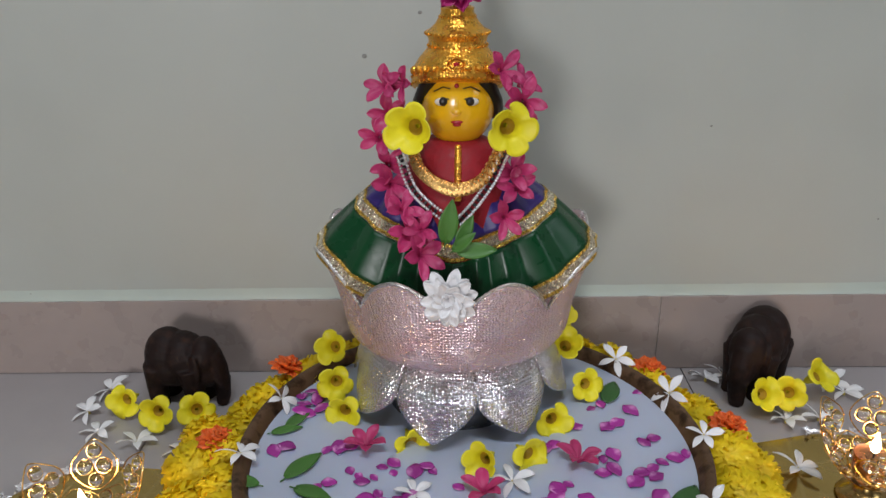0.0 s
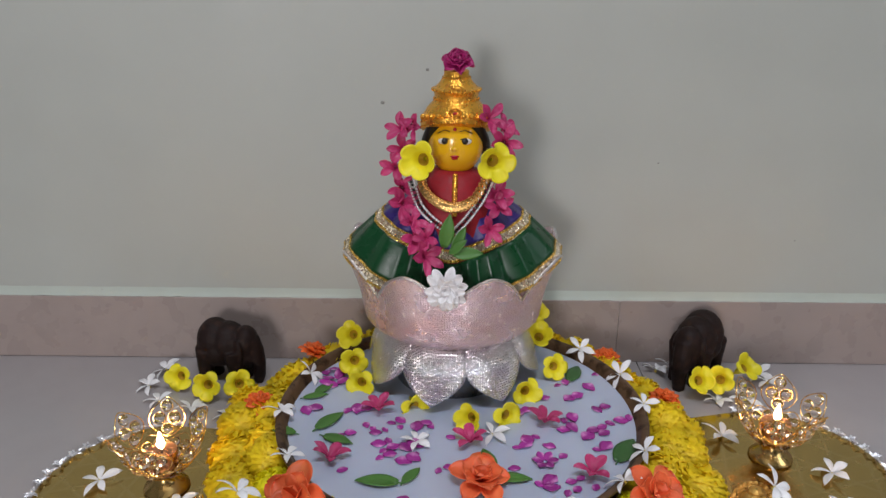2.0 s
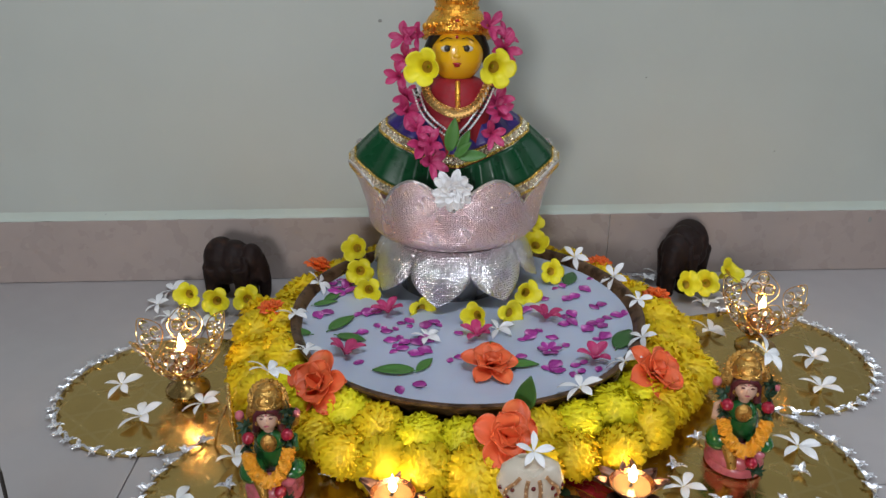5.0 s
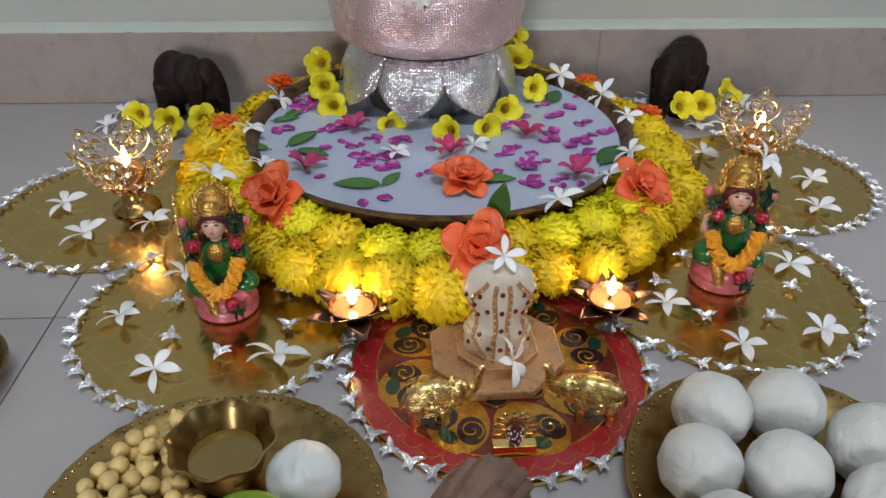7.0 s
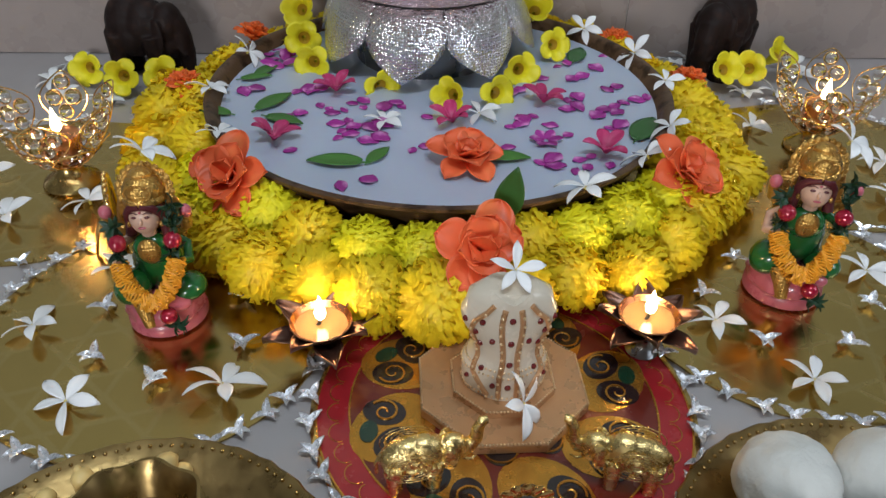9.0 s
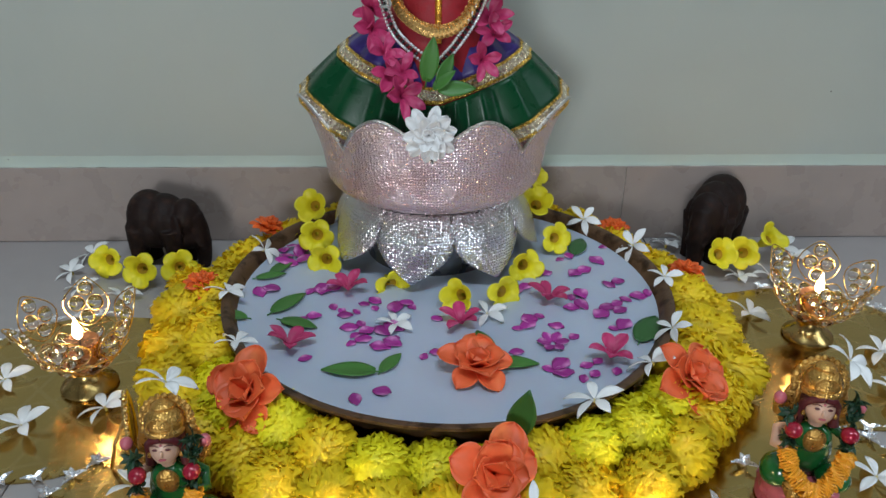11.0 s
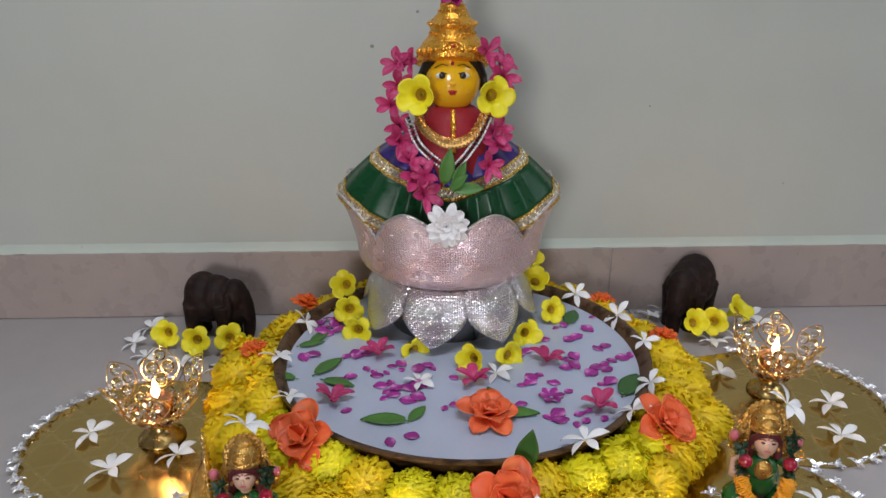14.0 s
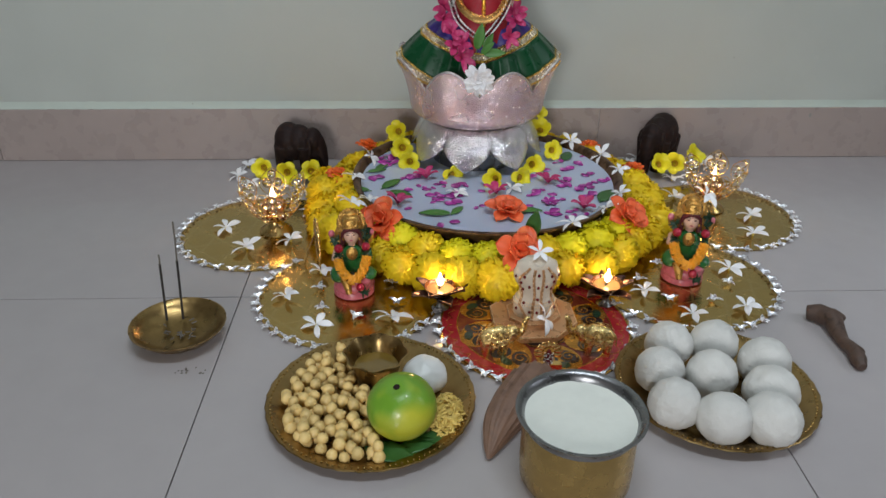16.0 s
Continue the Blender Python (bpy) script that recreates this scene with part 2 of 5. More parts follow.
def box(bm, x0, x1, y0, y1, z0, z1, mat=0, bevel=0.0):
    r = bmesh.ops.create_cube(bm, size=1, matrix=Matrix.Translation(((x0 + x1) / 2, (y0 + y1) / 2, (z0 + z1) / 2)) @ Matrix.Diagonal((x1 - x0, y1 - y0, z1 - z0, 1)))
    if bevel:
        es = list({e for v in r["verts"] for e in v.link_edges})
        bmesh.ops.bevel(bm, geom=es, offset=bevel, segments=2, affect="EDGES", profile=0.5)


def thicken(bm, t):
    """Gives a sheet the thickness t: a second skin below it and a closed rim."""
    bm.normal_update()
    faces, rim = bm.faces[:], [e for e in bm.edges if len(e.link_faces) == 1]
    low = {v: bm.verts.new(v.co - v.normal * t) for v in bm.verts[:]}
    for f in faces:
        bm.faces.new([low[v] for v in reversed(f.verts)]).material_index = f.material_index
    for e in rim:
        f = e.link_faces[0]
        lp = next(l for l in f.loops if l.edge == e)
        a, b = lp.vert, lp.link_loop_next.vert
        bm.faces.new((b, a, low[a], low[b])).material_index = f.material_index
    bm.faces.layers.int.new("thin")


def to_mesh(name, bm, mats, flat=False, normals=True):
    thin = bm.faces.layers.int.get("thin")
    if thin:
        bm.faces.layers.int.remove(thin)
    elif normals:
        bmesh.ops.recalc_face_normals(bm, faces=bm.faces[:])
    for f in bm.faces:
        f.smooth = not flat
    if not flat and normals:
        for e in bm.edges:
            if len(e.link_faces) == 2 and e.calc_face_angle(0) > 0.9:
                e.smooth = False
    me = bpy.data.meshes.new(name)
    bm.to_mesh(me)
    bm.free()
    for m in mats if isinstance(mats, (list, tuple)) else [mats]:
        me.materials.append(m)
    return me


def part(name, bm, mats, parent, label="", flat=False, m=None):
    """One mesh under a thing or a part, in the parent's own space."""
    ob = new(name, bm if isinstance(bm, bpy.types.Mesh) else to_mesh(name, bm, mats, flat))
    ob.parent = parent
    if m is not None:
        ob.matrix_basis = m
    return tagged(ob, label)


def thing(name, label, category, m, bm=None, mats=None, group="", kind="", flat=False):
    """A top-level thing at the pose m: one mesh, or an Empty for parts."""
    data = None if bm is None else bm if isinstance(bm, bpy.types.Mesh) else to_mesh(name, bm, mats, flat)
    ob = new(name, data)
    ob.matrix_world = m
    return tagged(ob, label, category, group, kind)


# ---- room ----
ROOM = pose(0, 0.9306, 0, 0, 0, 2.26)


def wall(name, x0, x1, y0, y1, z0, z1, mats=M_WALL, bevel=0.0):
    bm = bmesh.new()
    box(bm, x0, x1, y0, y1, z0, z1, bevel=bevel)
    return thing(name, "plain painted ceiling" if mats is M_CEIL else "pale grey-green painted plaster wall" if mats is M_WALL else "plain brownish wall out of view, darkened for reflections", "ceiling" if mats is M_CEIL else "wall", ROOM, bm, mats, kind="structure", flat=True)


wall("wall_north", -2.0, 2.0, -0.004, 0.13, 0, 2.7)
# added walls out of view; their dark tone deepens reflections in the silver
wall("wall_west", -2.12, -2.0, -3.4, 0.13, 0, 2.7, M_WALL_UNSEEN)
wall("wall_east", 2.0, 2.12, -3.4, 0.13, 0, 2.7, M_WALL_UNSEEN)
wall("wall_south", -2.0, 2.0, -3.52, -3.4, 0, 2.7, M_WALL_UNSEEN)
wall("ceiling", -2.12, 2.12, -3.52, 0.13, 2.7, 2.8, M_CEIL)

bm = bmesh.new()
box(bm, -2.12, 2.12, -3.52, 0.13, -0.1, -0.004)
floor = thing("floor", "glossy pale grey tiled floor with dark joints", "floor", ROOM, bm, M_GROUT, kind="structure", flat=True)
T = 0.668
bm = bmesh.new()
box(bm, -T / 2 + 0.0007, T / 2 - 0.0007, -T / 2 + 0.0007, T / 2 - 0.0007, -0.0039, 0.0, bevel=0.0006)
tile_mesh = to_mesh("floor_tile", bm, M_FLOOR, flat=True)
for i in range(-3, 4):
    for j in range(-5, 2):
        part("floor_tile", tile_mesh, None, floor, m=pose(-0.371 + T * (i + 0.5), -0.545 + T * (j + 0.5), 0))
bm = bmesh.new()
box(bm, -2.0, 2.0, -0.0072, 0.010, 0, 0.1080)
skirt = thing("baseboard", "beige-brown glossy tile skirting along the wall", "skirting", ROOM, bm, M_PALE_JOINT, kind="structure", flat=True)
for x0, x1 in ((-1.999, -0.9615), (-0.9602, 0.2602), (0.2615, 1.999)):
    bm = bmesh.new()
    box(bm, x0, x1, -0.010, -0.0072, 0.001, 0.1083, bevel=0.0006)
    part("skirting_tile", bm, M_SKIRT, skirt, flat=True)
bm = bmesh.new()
grid(bm, lambda u, v: (-2 + 4 * u, [-0.0075, -0.0066, -0.0052, -0.0040][round(v * 3)] + 0.0006 * noise.noise((u * 300, v, 0)),
                       [0.1084, 0.1100, 0.1150, 0.123][round(v * 3)] + 0.0012 * noise.noise((u * 260, v, 5))), 300, 3)
thing("trim", "rough pale plaster edge above the skirting", "trim", ROOM, bm, M_WALL_EDGE, kind="structure")

for x, z, s in ((-0.106, 0.417, 0.0032), (-0.041, 0.464, 0.0026), (-0.587, 0.1165, 0.0022), (-0.560, 0.118, 0.0018), (0.30, 0.33, 0.0016), (0.52, 0.21, 0.0014)):
    bm = bmesh.new()
    ball(bm, (0, 0, 0), s, 0.0006, s * 0.8, u=10, v=6)
    thing("paint_chip", "tiny dark chip in the wall paint", "paint chip", ROOM @ pose(x, -0.0042, z), bm, M_CHIP, group="chips in the wall paint")
bm = bmesh.new()
ball(bm, (0, 0, 0), 0.0028, 0.0006, 0.0050, u=10, v=6)
thing("paint_chip", "small dark hole in the skirting tile", "hole", ROOM @ pose(0.699, -0.0102, 0.092), bm, M_CHIP)

# ---- mat ----
LOBES = ((-0.363, 0.576), (-0.190, 0.375), (0.072, 0.303), (0.311, 0.424), (0.431, 0.658))
LOBE_R = 0.133
CORE = (0.02, 0.67, 0.305)


def mat_radius(a):
    """How far the scalloped mat reaches from the middle of the offering in the direction a."""
    best = CORE[2] if math.sin(a) < 0.35 else CORE[2] - 0.1
    d = Vector((math.cos(a), math.sin(a)))
    for x, y in LOBES:
        c = Vector((x - CORE[0], y - CORE[1]))
        along = c.dot(d)
        off = LOBE_R ** 2 - (c - d * along).length_squared
        if off > 0 and along > 0:
            best = max(best, along + math.sqrt(off))
    return best


scalloped_mat = thing("scalloped_mat", "gold foil mat with round lobes and silver bead edging", "mat", pose(CORE[0], CORE[1], 0.0))
bm = bmesh.new()
NM = 720
ring = [(mat_radius(2 * math.pi * i / NM), 2 * math.pi * i / NM) for i in range(NM)]
rows_ = [[bm.verts.new((s * r * math.cos(a), s * r * math.sin(a), z)) for r, a in ring] for s, z in ((0.3, 0.0022), (0.6, 0.0022), (0.8, 0.0022), (0.9, 0.0022), (1.0, 0.0020), (1.0, 0.0004))]
bm.faces.new(rows_[0])
for a, b in zip(rows_, rows_[1:]):
    for i in range(NM):
        bm.faces.new((a[i], a[(i + 1) % NM], b[(i + 1) % NM], b[i]))
part("sheet", bm, M_GOLD_SHEET, scalloped_mat, flat=True)

# ---- bronze dish with milk ----
URLI = (0.02, 0.668)
dish = thing("wide_bronze_dish", "wide shallow dark bronze dish filled with milk", "dish", pose(URLI[0], URLI[1], 0.0022))
bm = bmesh.new()
lathe(bm, [(0.12, 0.0), (0.17, 0.006), (0.205, 0.03), (0.226, 0.058), (0.231, 0.068), (0.2345, 0.070), (0.2345, 0.073), (0.229, 0.0735), (0.224, 0.069), (0.217, 0.055), (0.2, 0.034), (0.165, 0.014), (0.12, 0.008)], 96, wave=lambda a, k: 1 + 0.003 * math.sin(5 * a + 1))
part("bowl", bm, M_BRONZE, dish)
bm = bmesh.new()
MILK = 0.0635
lathe(bm, [(0.05, 0.03), (0.217, 0.0560), (0.2198, MILK - 0.0020), (0.21, MILK - 0.0030), (0.1, MILK - 0.003)], 96)
part("milk", bm, M_MILK, dish, "white milk")

# ---- silver lotus seat ----
LOTUS = (0.003, 0.783)
lotus = thing("silver_lotus_seat", "silver lotus seat with upright and drooping petals", "pedestal", pose(LOTUS[0], LOTUS[1], 0.010))


CUP_Z = (0.134, 0.1365, 0.141, 0.147, 0.153, 0.170, 0.190, 0.207, 0.250)
CUP_R = (0.088, 0.0985, 0.1085, 0.1165, 0.1205, 0.1230, 0.1240, 0.1245, 0.1265)


def lotus_cup(u, v):
    """Upper cup: u round, v from foot to tip of the petals; the side petals lean outwards."""
    a = 2 * math.pi * u
    k = (4 * a / math.pi) % 1.0
    crown = 1 - abs(2 * k - 1) ** 1.7
    side = math.sin(a) ** 2
    z = 0.134 + (0.069 + (0.040 + 0.008 * side) * crown) * v ** 1.25
    r = float(np.interp(z, CUP_Z, CUP_R))
    up = max(0.0, z - 0.165) / 0.085
    r *= 1 + 0.028 * up * (crown - 0.5)
    r += (0.004 + 0.019 * side) * up ** 1.7
    return (r * math.sin(a), -r * math.cos(a), z)


bm = bmesh.new()
grid(bm, lotus_cup, 192, 30, wrap=True)
thicken(bm, 0.002)
part("cup", bm, M_PINK_SILVER, lotus, "pinkish silver upright petals")
bm = bmesh.new()
tube(bm, [lotus_cup(i / 192, 1.0) for i in range(192)], 0.0018, 6, closed=True)
part("cord", bm, M_SILVER_EDGE, lotus, "thin silver cord on the petal edges")
for k in range(8):
    def drooping(u, v, k=k):
        w = 2 * u - 1
        prof = 1 - max(0, (v - 0.42) / 0.58) ** 1.9
        a = 2 * math.pi * k / 8 - 0.18 + math.pi / 8 * 1.02 * w * max(prof, 0.02)
        r = 0.087 + 0.019 * (1 - (1 - v) ** 3.5) + 0.016 * v * v + 0.004 * (1 - w * w) * math.sin(math.pi * v)
        z = 0.133 - 0.068 * v ** 1.15 + (0.012 * max(0, v - 0.75) if k in (2, 6) else 0)
        return (r * math.sin(a), -r * math.cos(a), z)
    bm = bmesh.new()
    grid(bm, drooping, 14, 18)
    thicken(bm, 0.0016)
    part("drooping_petal", bm, M_SILVER, lotus)
bm = bmesh.new()
lathe(bm, [(0.08, 0.0), (0.08, 0.10), (0.0845, 0.128), (0.0850, 0.1345), (0.06, 0.1375)], 48)
part("core", bm, M_STEEL, lotus)
# black ring that stands in for the shade in the gap below the cup
bm = bmesh.new()
tube(bm, [(0.0890 * math.cos(2 * math.pi * i / 64), 0.0890 * math.sin(2 * math.pi * i / 64), 0.1330) for i in range(64)], 0.0026, 6, closed=True)
part("seam", bm, M_GAP_SHADE, lotus, "dark ring for the shaded gap under the cup")

# ---- flowers: shared shapes ----

def petal(bm, length, width, m=None, mat=0, cup=0.25, droop=0.25, twist=0.0, blunt=0.6, nu=4, nv=6, wavy=0.0, phase=0.0, arch=0.25, power=0.8):
    """One curved petal from the origin along +x, at the pose m."""
    m = m or Matrix()

    def fn(u, v):
        w = 2 * u - 1
        v = v if power > 0.7 else 1 - (1 - v) ** 1.8
        half = width / 2 * math.sin(math.pi * min(1.0, 0.06 + 0.94 * v) ** blunt) ** power if v < 0.9999 else width * 0.04
        z = cup * width * w * w * 0.5 + length * (arch * math.sin(math.pi * v * 0.6) - droop * v * v) + twist * w * half + wavy * width * math.sin(9 * v + 5 * w + phase)
        return m @ Vector((length * v, half * w, z))
    return grid(bm, fn, nu, nv, mat)


def spin(a, tilt=0.0, r=0.0, z=0.0):
    """The pose of a petal that points out at the angle a, raised by tilt degrees."""
    return Matrix.Rotation(a, 4, "Z") @ Matrix.Translation((r, 0, z)) @ Matrix.Rotation(-radians(tilt), 4, "Y")


def jasmine_mesh(k):
    """A white pinwheel flower of five narrow petals."""
    rnd = random.Random(k)
    out = []
    for i in range(5):
        bm = bmesh.new()
        a = 2 * math.pi * i / 5 + rnd.uniform(-0.16, 0.16)
        petal(bm, 0.025 * rnd.uniform(0.85, 1.1), 0.0098, spin(a, rnd.uniform(-8, 10), 0.001, 0.0035), cup=0.2, droop=rnd.uniform(0.12, 0.4), twist=rnd.uniform(0.2, 0.5), blunt=1.25)
        thicken(bm, 0.0006)
        out.append(("petal", to_mesh("petal", bm, M_WHITE)))
    bm = bmesh.new()
    tube(bm, [(0, 0, 0.0), (0.0004, 0, 0.002), (0, 0, 0.0045)], 0.0016, 8)
    return out + [("eye", to_mesh("eye", bm, M_YELLOW_EYE))]


M_YELLOW_EYE = material("flower_eye", (0.75, 0.6, 0.12), 0.6, vary=0.1)
JASMINE = [jasmine_mesh(k) for k in range(5)]


def marigold_mesh(k, mat, R=0.032, n=1100):
    """A full marigold head: very many narrow frilled petals that radiate from a ball and roll over at the tips."""
    rnd = random.Random(100 + k)
    verts, faces, soft = [], [], []
    for i in range(n):
        z = 1 - 1.85 * (i + 0.5) / n
        a = i * 2.39996 + rnd.uniform(-0.3, 0.3)
        s = math.sqrt(max(0, 1 - z * z))
        d = Vector((s * math.cos(a), s * math.sin(a), z))
        t = Vector((d.x, d.y, 0)) * d.z - Vector((0, 0, s * s)) + 1.2 * Vector((rnd.uniform(-1, 1), rnd.uniform(-1, 1), rnd.uniform(-1, 1)))
        t = (t - d * t.dot(d)).normalized()
        side = d.cross(t)
        w, lift, reach = R * rnd.uniform(0.055, 0.095), R * (0.93 + 0.20 * rnd.random() ** 1.5), R * rnd.uniform(0.08, 0.24)
        first = len(verts)
        for h, o, ww in ((R * 0.70, -0.2, 0.6), (lift * 0.90, 0.2, 1.0), (lift, 1.0, 0.8)):
            c = d * h + t * (reach * o)
            for e in (-1, 1):
                v = c + side * (w * ww * e) + d * (R * 0.02 * rnd.uniform(-1, 1))
                verts.append(Vector((v.x, v.y, v.z * 0.86)))
                soft.append((d + 0.22 * side * e + 0.25 * t * (o - 0.4)).normalized())
        for q in (first, first + 2):
            f = (q, q + 1, q + 3, q + 2)
            nrm = (verts[f[1]] - verts[f[0]]).cross(verts[f[3]] - verts[f[0]])
            faces.append(f if nrm.dot(d) > 0 else f[::-1])
    bm = bmesh.new()
    ball(bm, (0, 0, 0), R * 0.91, R * 0.91, R * 0.78, u=24, v=16)
    bm.verts.index_update()
    base = len(verts)
    verts += [v.co.copy() for v in bm.verts]
    soft += [v.co.normalized() for v in bm.verts]
    faces += [tuple(base + v.index for v in f.verts) for f in bm.faces]
    bm.free()
    me = bpy.data.meshes.new("marigold")
    me.from_pydata(verts, [], faces)
    me.materials.append(mat)
    me.shade_smooth()
    me.normals_split_custom_set_from_vertices([tuple(q) for q in soft])
    return me


MARIGOLD = [marigold_mesh(k, M_MARI) for k in range(3)]
LIME_MARIGOLD = [marigold_mesh(7 + k, M_MARI_LIME, 0.031, 1000) for k in range(2)]


def trumpet_mesh(k):
    """A yellow trumpet flower that opens upwards, with a dark throat."""
    rnd = random.Random(200 + k)
    bm = bmesh.new()
    bend = rnd.uniform(-0.15, 0.15)
    size, curl = [rnd.uniform(0.75, 1.2) for _ in range(5)], [rnd.uniform(-0.004, 0.010) for _ in range(5)]

    def fn(u, v):
        a = 2 * math.pi * u
        q = int((2.5 * a + 0.3) / math.pi + 0.5) % 5
        g = ((2.5 * a + 0.3) / math.pi + 0.5) % 1.0
        lobe = math.sin(math.pi * g) ** 0.38 * (0.82 + 0.36 * g)
        if v < 0.6:
            t = v / 0.6
            r, z = 0.0040 + 0.0060 * t ** 1.2, 0.021 * t
        else:
            t = (v - 0.6) / 0.4
            r = 0.010 + (0.0056 + 0.0064 * lobe * size[q]) * t
            z = 0.021 + 0.007 * t - curl[q] * t * t * lobe + 0.0015 * math.sin(3 * a + k) * t
        return (r * math.cos(a) + bend * z, r * math.sin(a), z)
    grid(bm, fn, 60, 12, wrap=True)
    thicken(bm, 0.0008)
    tube(bm, [(0, 0, -0.008), (0, 0, 0), (bend * 0.004, 0, 0.004)], lambda t: 0.0016 + 0.002 * t, 8)
    lathe(bm, [(0.0089, 0.0186), (0.0075, 0.0150), (0.0050, 0.0110), (0.002, 0.0085)], 20, (bend * 0.015, 0, 0), 1, close=False)
    return to_mesh("trumpet_flower", bm, [M_YELLOW, M_THROAT])


TRUMPET = [trumpet_mesh(k) for k in range(4)]


def rose_mesh(name, k, mats, R, rings, wide, wavy=0.05, power=0.8):
    """A double flower of several rings of broad wavy petals. rings: (count, tilt, length share)."""
    rnd = random.Random(300 + k)
    out = []
    for n, tilt, share in rings:
        for i in range(n):
            bm = bmesh.new()
            a = 2 * math.pi * (i + rnd.uniform(-0.2, 0.2)) / n + tilt
            petal(bm, R * share * rnd.uniform(0.9, 1.1), R * wide * rnd.uniform(0.85, 1.15), spin(a, tilt + rnd.uniform(-8, 8), 0.001, 0.004 * tilt / 60),
                  cup=0.32, droop=0.22, blunt=1.6, nu=8, nv=10, wavy=wavy, phase=rnd.uniform(0, 6), power=power)
            thicken(bm, 0.0006)
            out.append(("petal", to_mesh("petal", bm, mats)))
    return out


HIBISCUS = [rose_mesh("orange_rose", k, M_ORANGE, 0.034, ((5, 10, 1.2), (5, 36, 1.0), (3, 60, 0.7)), 0.95, 0.008, 0.55) for k in range(3)]
CRIMPED = rose_mesh("crimped_flower", 9, M_ORANGE_CRIMP, 0.024, ((8, 12, 1.0), (8, 35, 0.9), (7, 58, 0.8), (5, 78, 0.7)), 0.5, 0.12)
OLEANDER = [rose_mesh("oleander", 20 + k, M_PINK, 0.0235, ((5, 26, 1.0),), 0.52, 0.03, 0.55) for k in range(3)]
ROSE = rose_mesh("dark_rose", 31, M_ROSE, 0.021, ((6, 8, 1.0), (6, 30, 0.95), (5, 52, 0.85), (5, 74, 0.7)), 0.85, 0.08)


def leaf_mesh(k, L, W, mat, fold=0.12):
    bm = bmesh.new()
    petal(bm, L, W, cup=fold, droop=0.03, blunt=0.85, nu=6, nv=10, arch=0.07)
    thicken(bm, 0.0006)
    tube(bm, [(-0.006, 0, 0), (0, 0, 0.0004), (L * 0.4, 0, L * 0.046), (L * 0.7, 0, L * 0.054)], lambda t: 0.0008 * (1 - 0.6 * t), 6)
    return to_mesh("leaf", bm, mat)


LEAVES = [leaf_mesh(k, 0.042, 0.018, M_LEAF) for k in range(2)] + [leaf_mesh(2, 0.05, 0.024, M_LEAF_DARK)]


def petal_mesh(k):
    rnd = random.Random(400 + k)
    bm = bmesh.new()
    petal(bm, 0.015, 0.0115, Matrix.Translation((-0.0075, 0, 0)), cup=rnd.uniform(0.05, 0.3), droop=rnd.uniform(0.0, 0.06), blunt=1.2, wavy=0.04, phase=k, arch=0.05)
    thicken(bm, 0.0005)
    return to_mesh("fallen_petal", bm, M_PURPLE)


FALLEN = [petal_mesh(k) for k in range(5)]
rng = random.Random(5)


def put(mesh, name, label, category, group, x, y, z, rx=0, ry=0, rz=None, s=1.0):
    """A loose flower, leaf or petal as a thing of its own."""
    m = pose(x, y, z, rx, ry, rng.uniform(0, 360) if rz is None else rz) @ Matrix.Scale(s, 4)
    if isinstance(mesh, bpy.types.Mesh):
        return thing(name, label, category, m, mesh, group=group)
    ob = thing(name, label, category, m, group=group)
    for piece, me in mesh:
        part(piece, me, None, ob)
    return ob


# ---- silver bows round the edge of the mat and on it ----
def bow_mesh():
    bm = bmesh.new()
    for a, L in ((25, 0.0085), (155, 0.0085), (-70, 0.007), (-110, 0.007)):
        petal(bm, L, 0.0042, spin(radians(a), 6, 0, 0.0012), cup=0.5, droop=0.1, nu=2, nv=4)
    thicken(bm, 0.0005)
    ball(bm, (0, 0, 0.0018), 0.0013, u=8, v=6)
    return to_mesh("silver_bow", bm, M_FOIL)


BOW = bow_mesh()
at, last = 0.0, None
for i in range(NM):
    a = 2 * math.pi * i / NM
    r = mat_radius(a)
    p = Vector((r * math.cos(a), r * math.sin(a), 0.0012))
    if math.sin(a) > 0.33 and 0.55 < a < 2.6 and r < 0.33:
        last = None
        continue
    if last is not None:
        at += (p - last).length
    last = p
    if at > 0.0185:
        at = 0.0
        q = mat_radius(a + 0.01)
        t = Vector((q * math.cos(a + 0.01), q * math.sin(a + 0.01), 0)) - p
        part("silver_bow", BOW, None, scalloped_mat, m=Matrix.Translation(p) @ Matrix.Rotation(math.atan2(t.y, t.x) + rng.uniform(-0.5, 0.5), 4, "Z") @ Matrix.Scale(1.42, 4))
for x, y in ((-0.237, 0.392), (-0.225, 0.337), (-0.175, 0.315), (-0.130, 0.408), (-0.120, 0.354), (0.243, 0.426), (0.275, 0.370), (0.282, 0.474), (0.339, 0.369), (0.377, 0.418)):
    put(BOW, "silver_bow", "small silver foil bow lying on the gold mat", "ornament", "silver bows on the mat", x, y, 0.0026, s=1.6)

# ---- printed red disc on the front lobe ----
M_RED_PRINT = material("red_print", (0.36, 0.018, 0.024), 0.24, vary=0.12, scale=70, bump=0.03, coat=0.2)
M_BROWN_PRINT = material("brown_print", (0.15, 0.02, 0.012), 0.24, vary=0.25, scale=50, bump=0.03, coat=0.2, patch=(0.26, 0.065, 0.018), patch_scale=22)
M_GOLD_PRINT = material("gold_print", (0.62, 0.30, 0.045), 0.25, 0.75, vary=0.2, scale=90, bump=0.08)
M_BLACK_PRINT = material("black_print", (0.022, 0.012, 0.012), 0.2, vary=0.3, scale=90, bump=0.02, coat=0.4)
M_GREEN_PRINT = material("green_print", (0.012, 0.04, 0.02), 0.18, vary=0.3, scale=90, bump=0.02, coat=0.5)
RD = (0.072, 0.303)
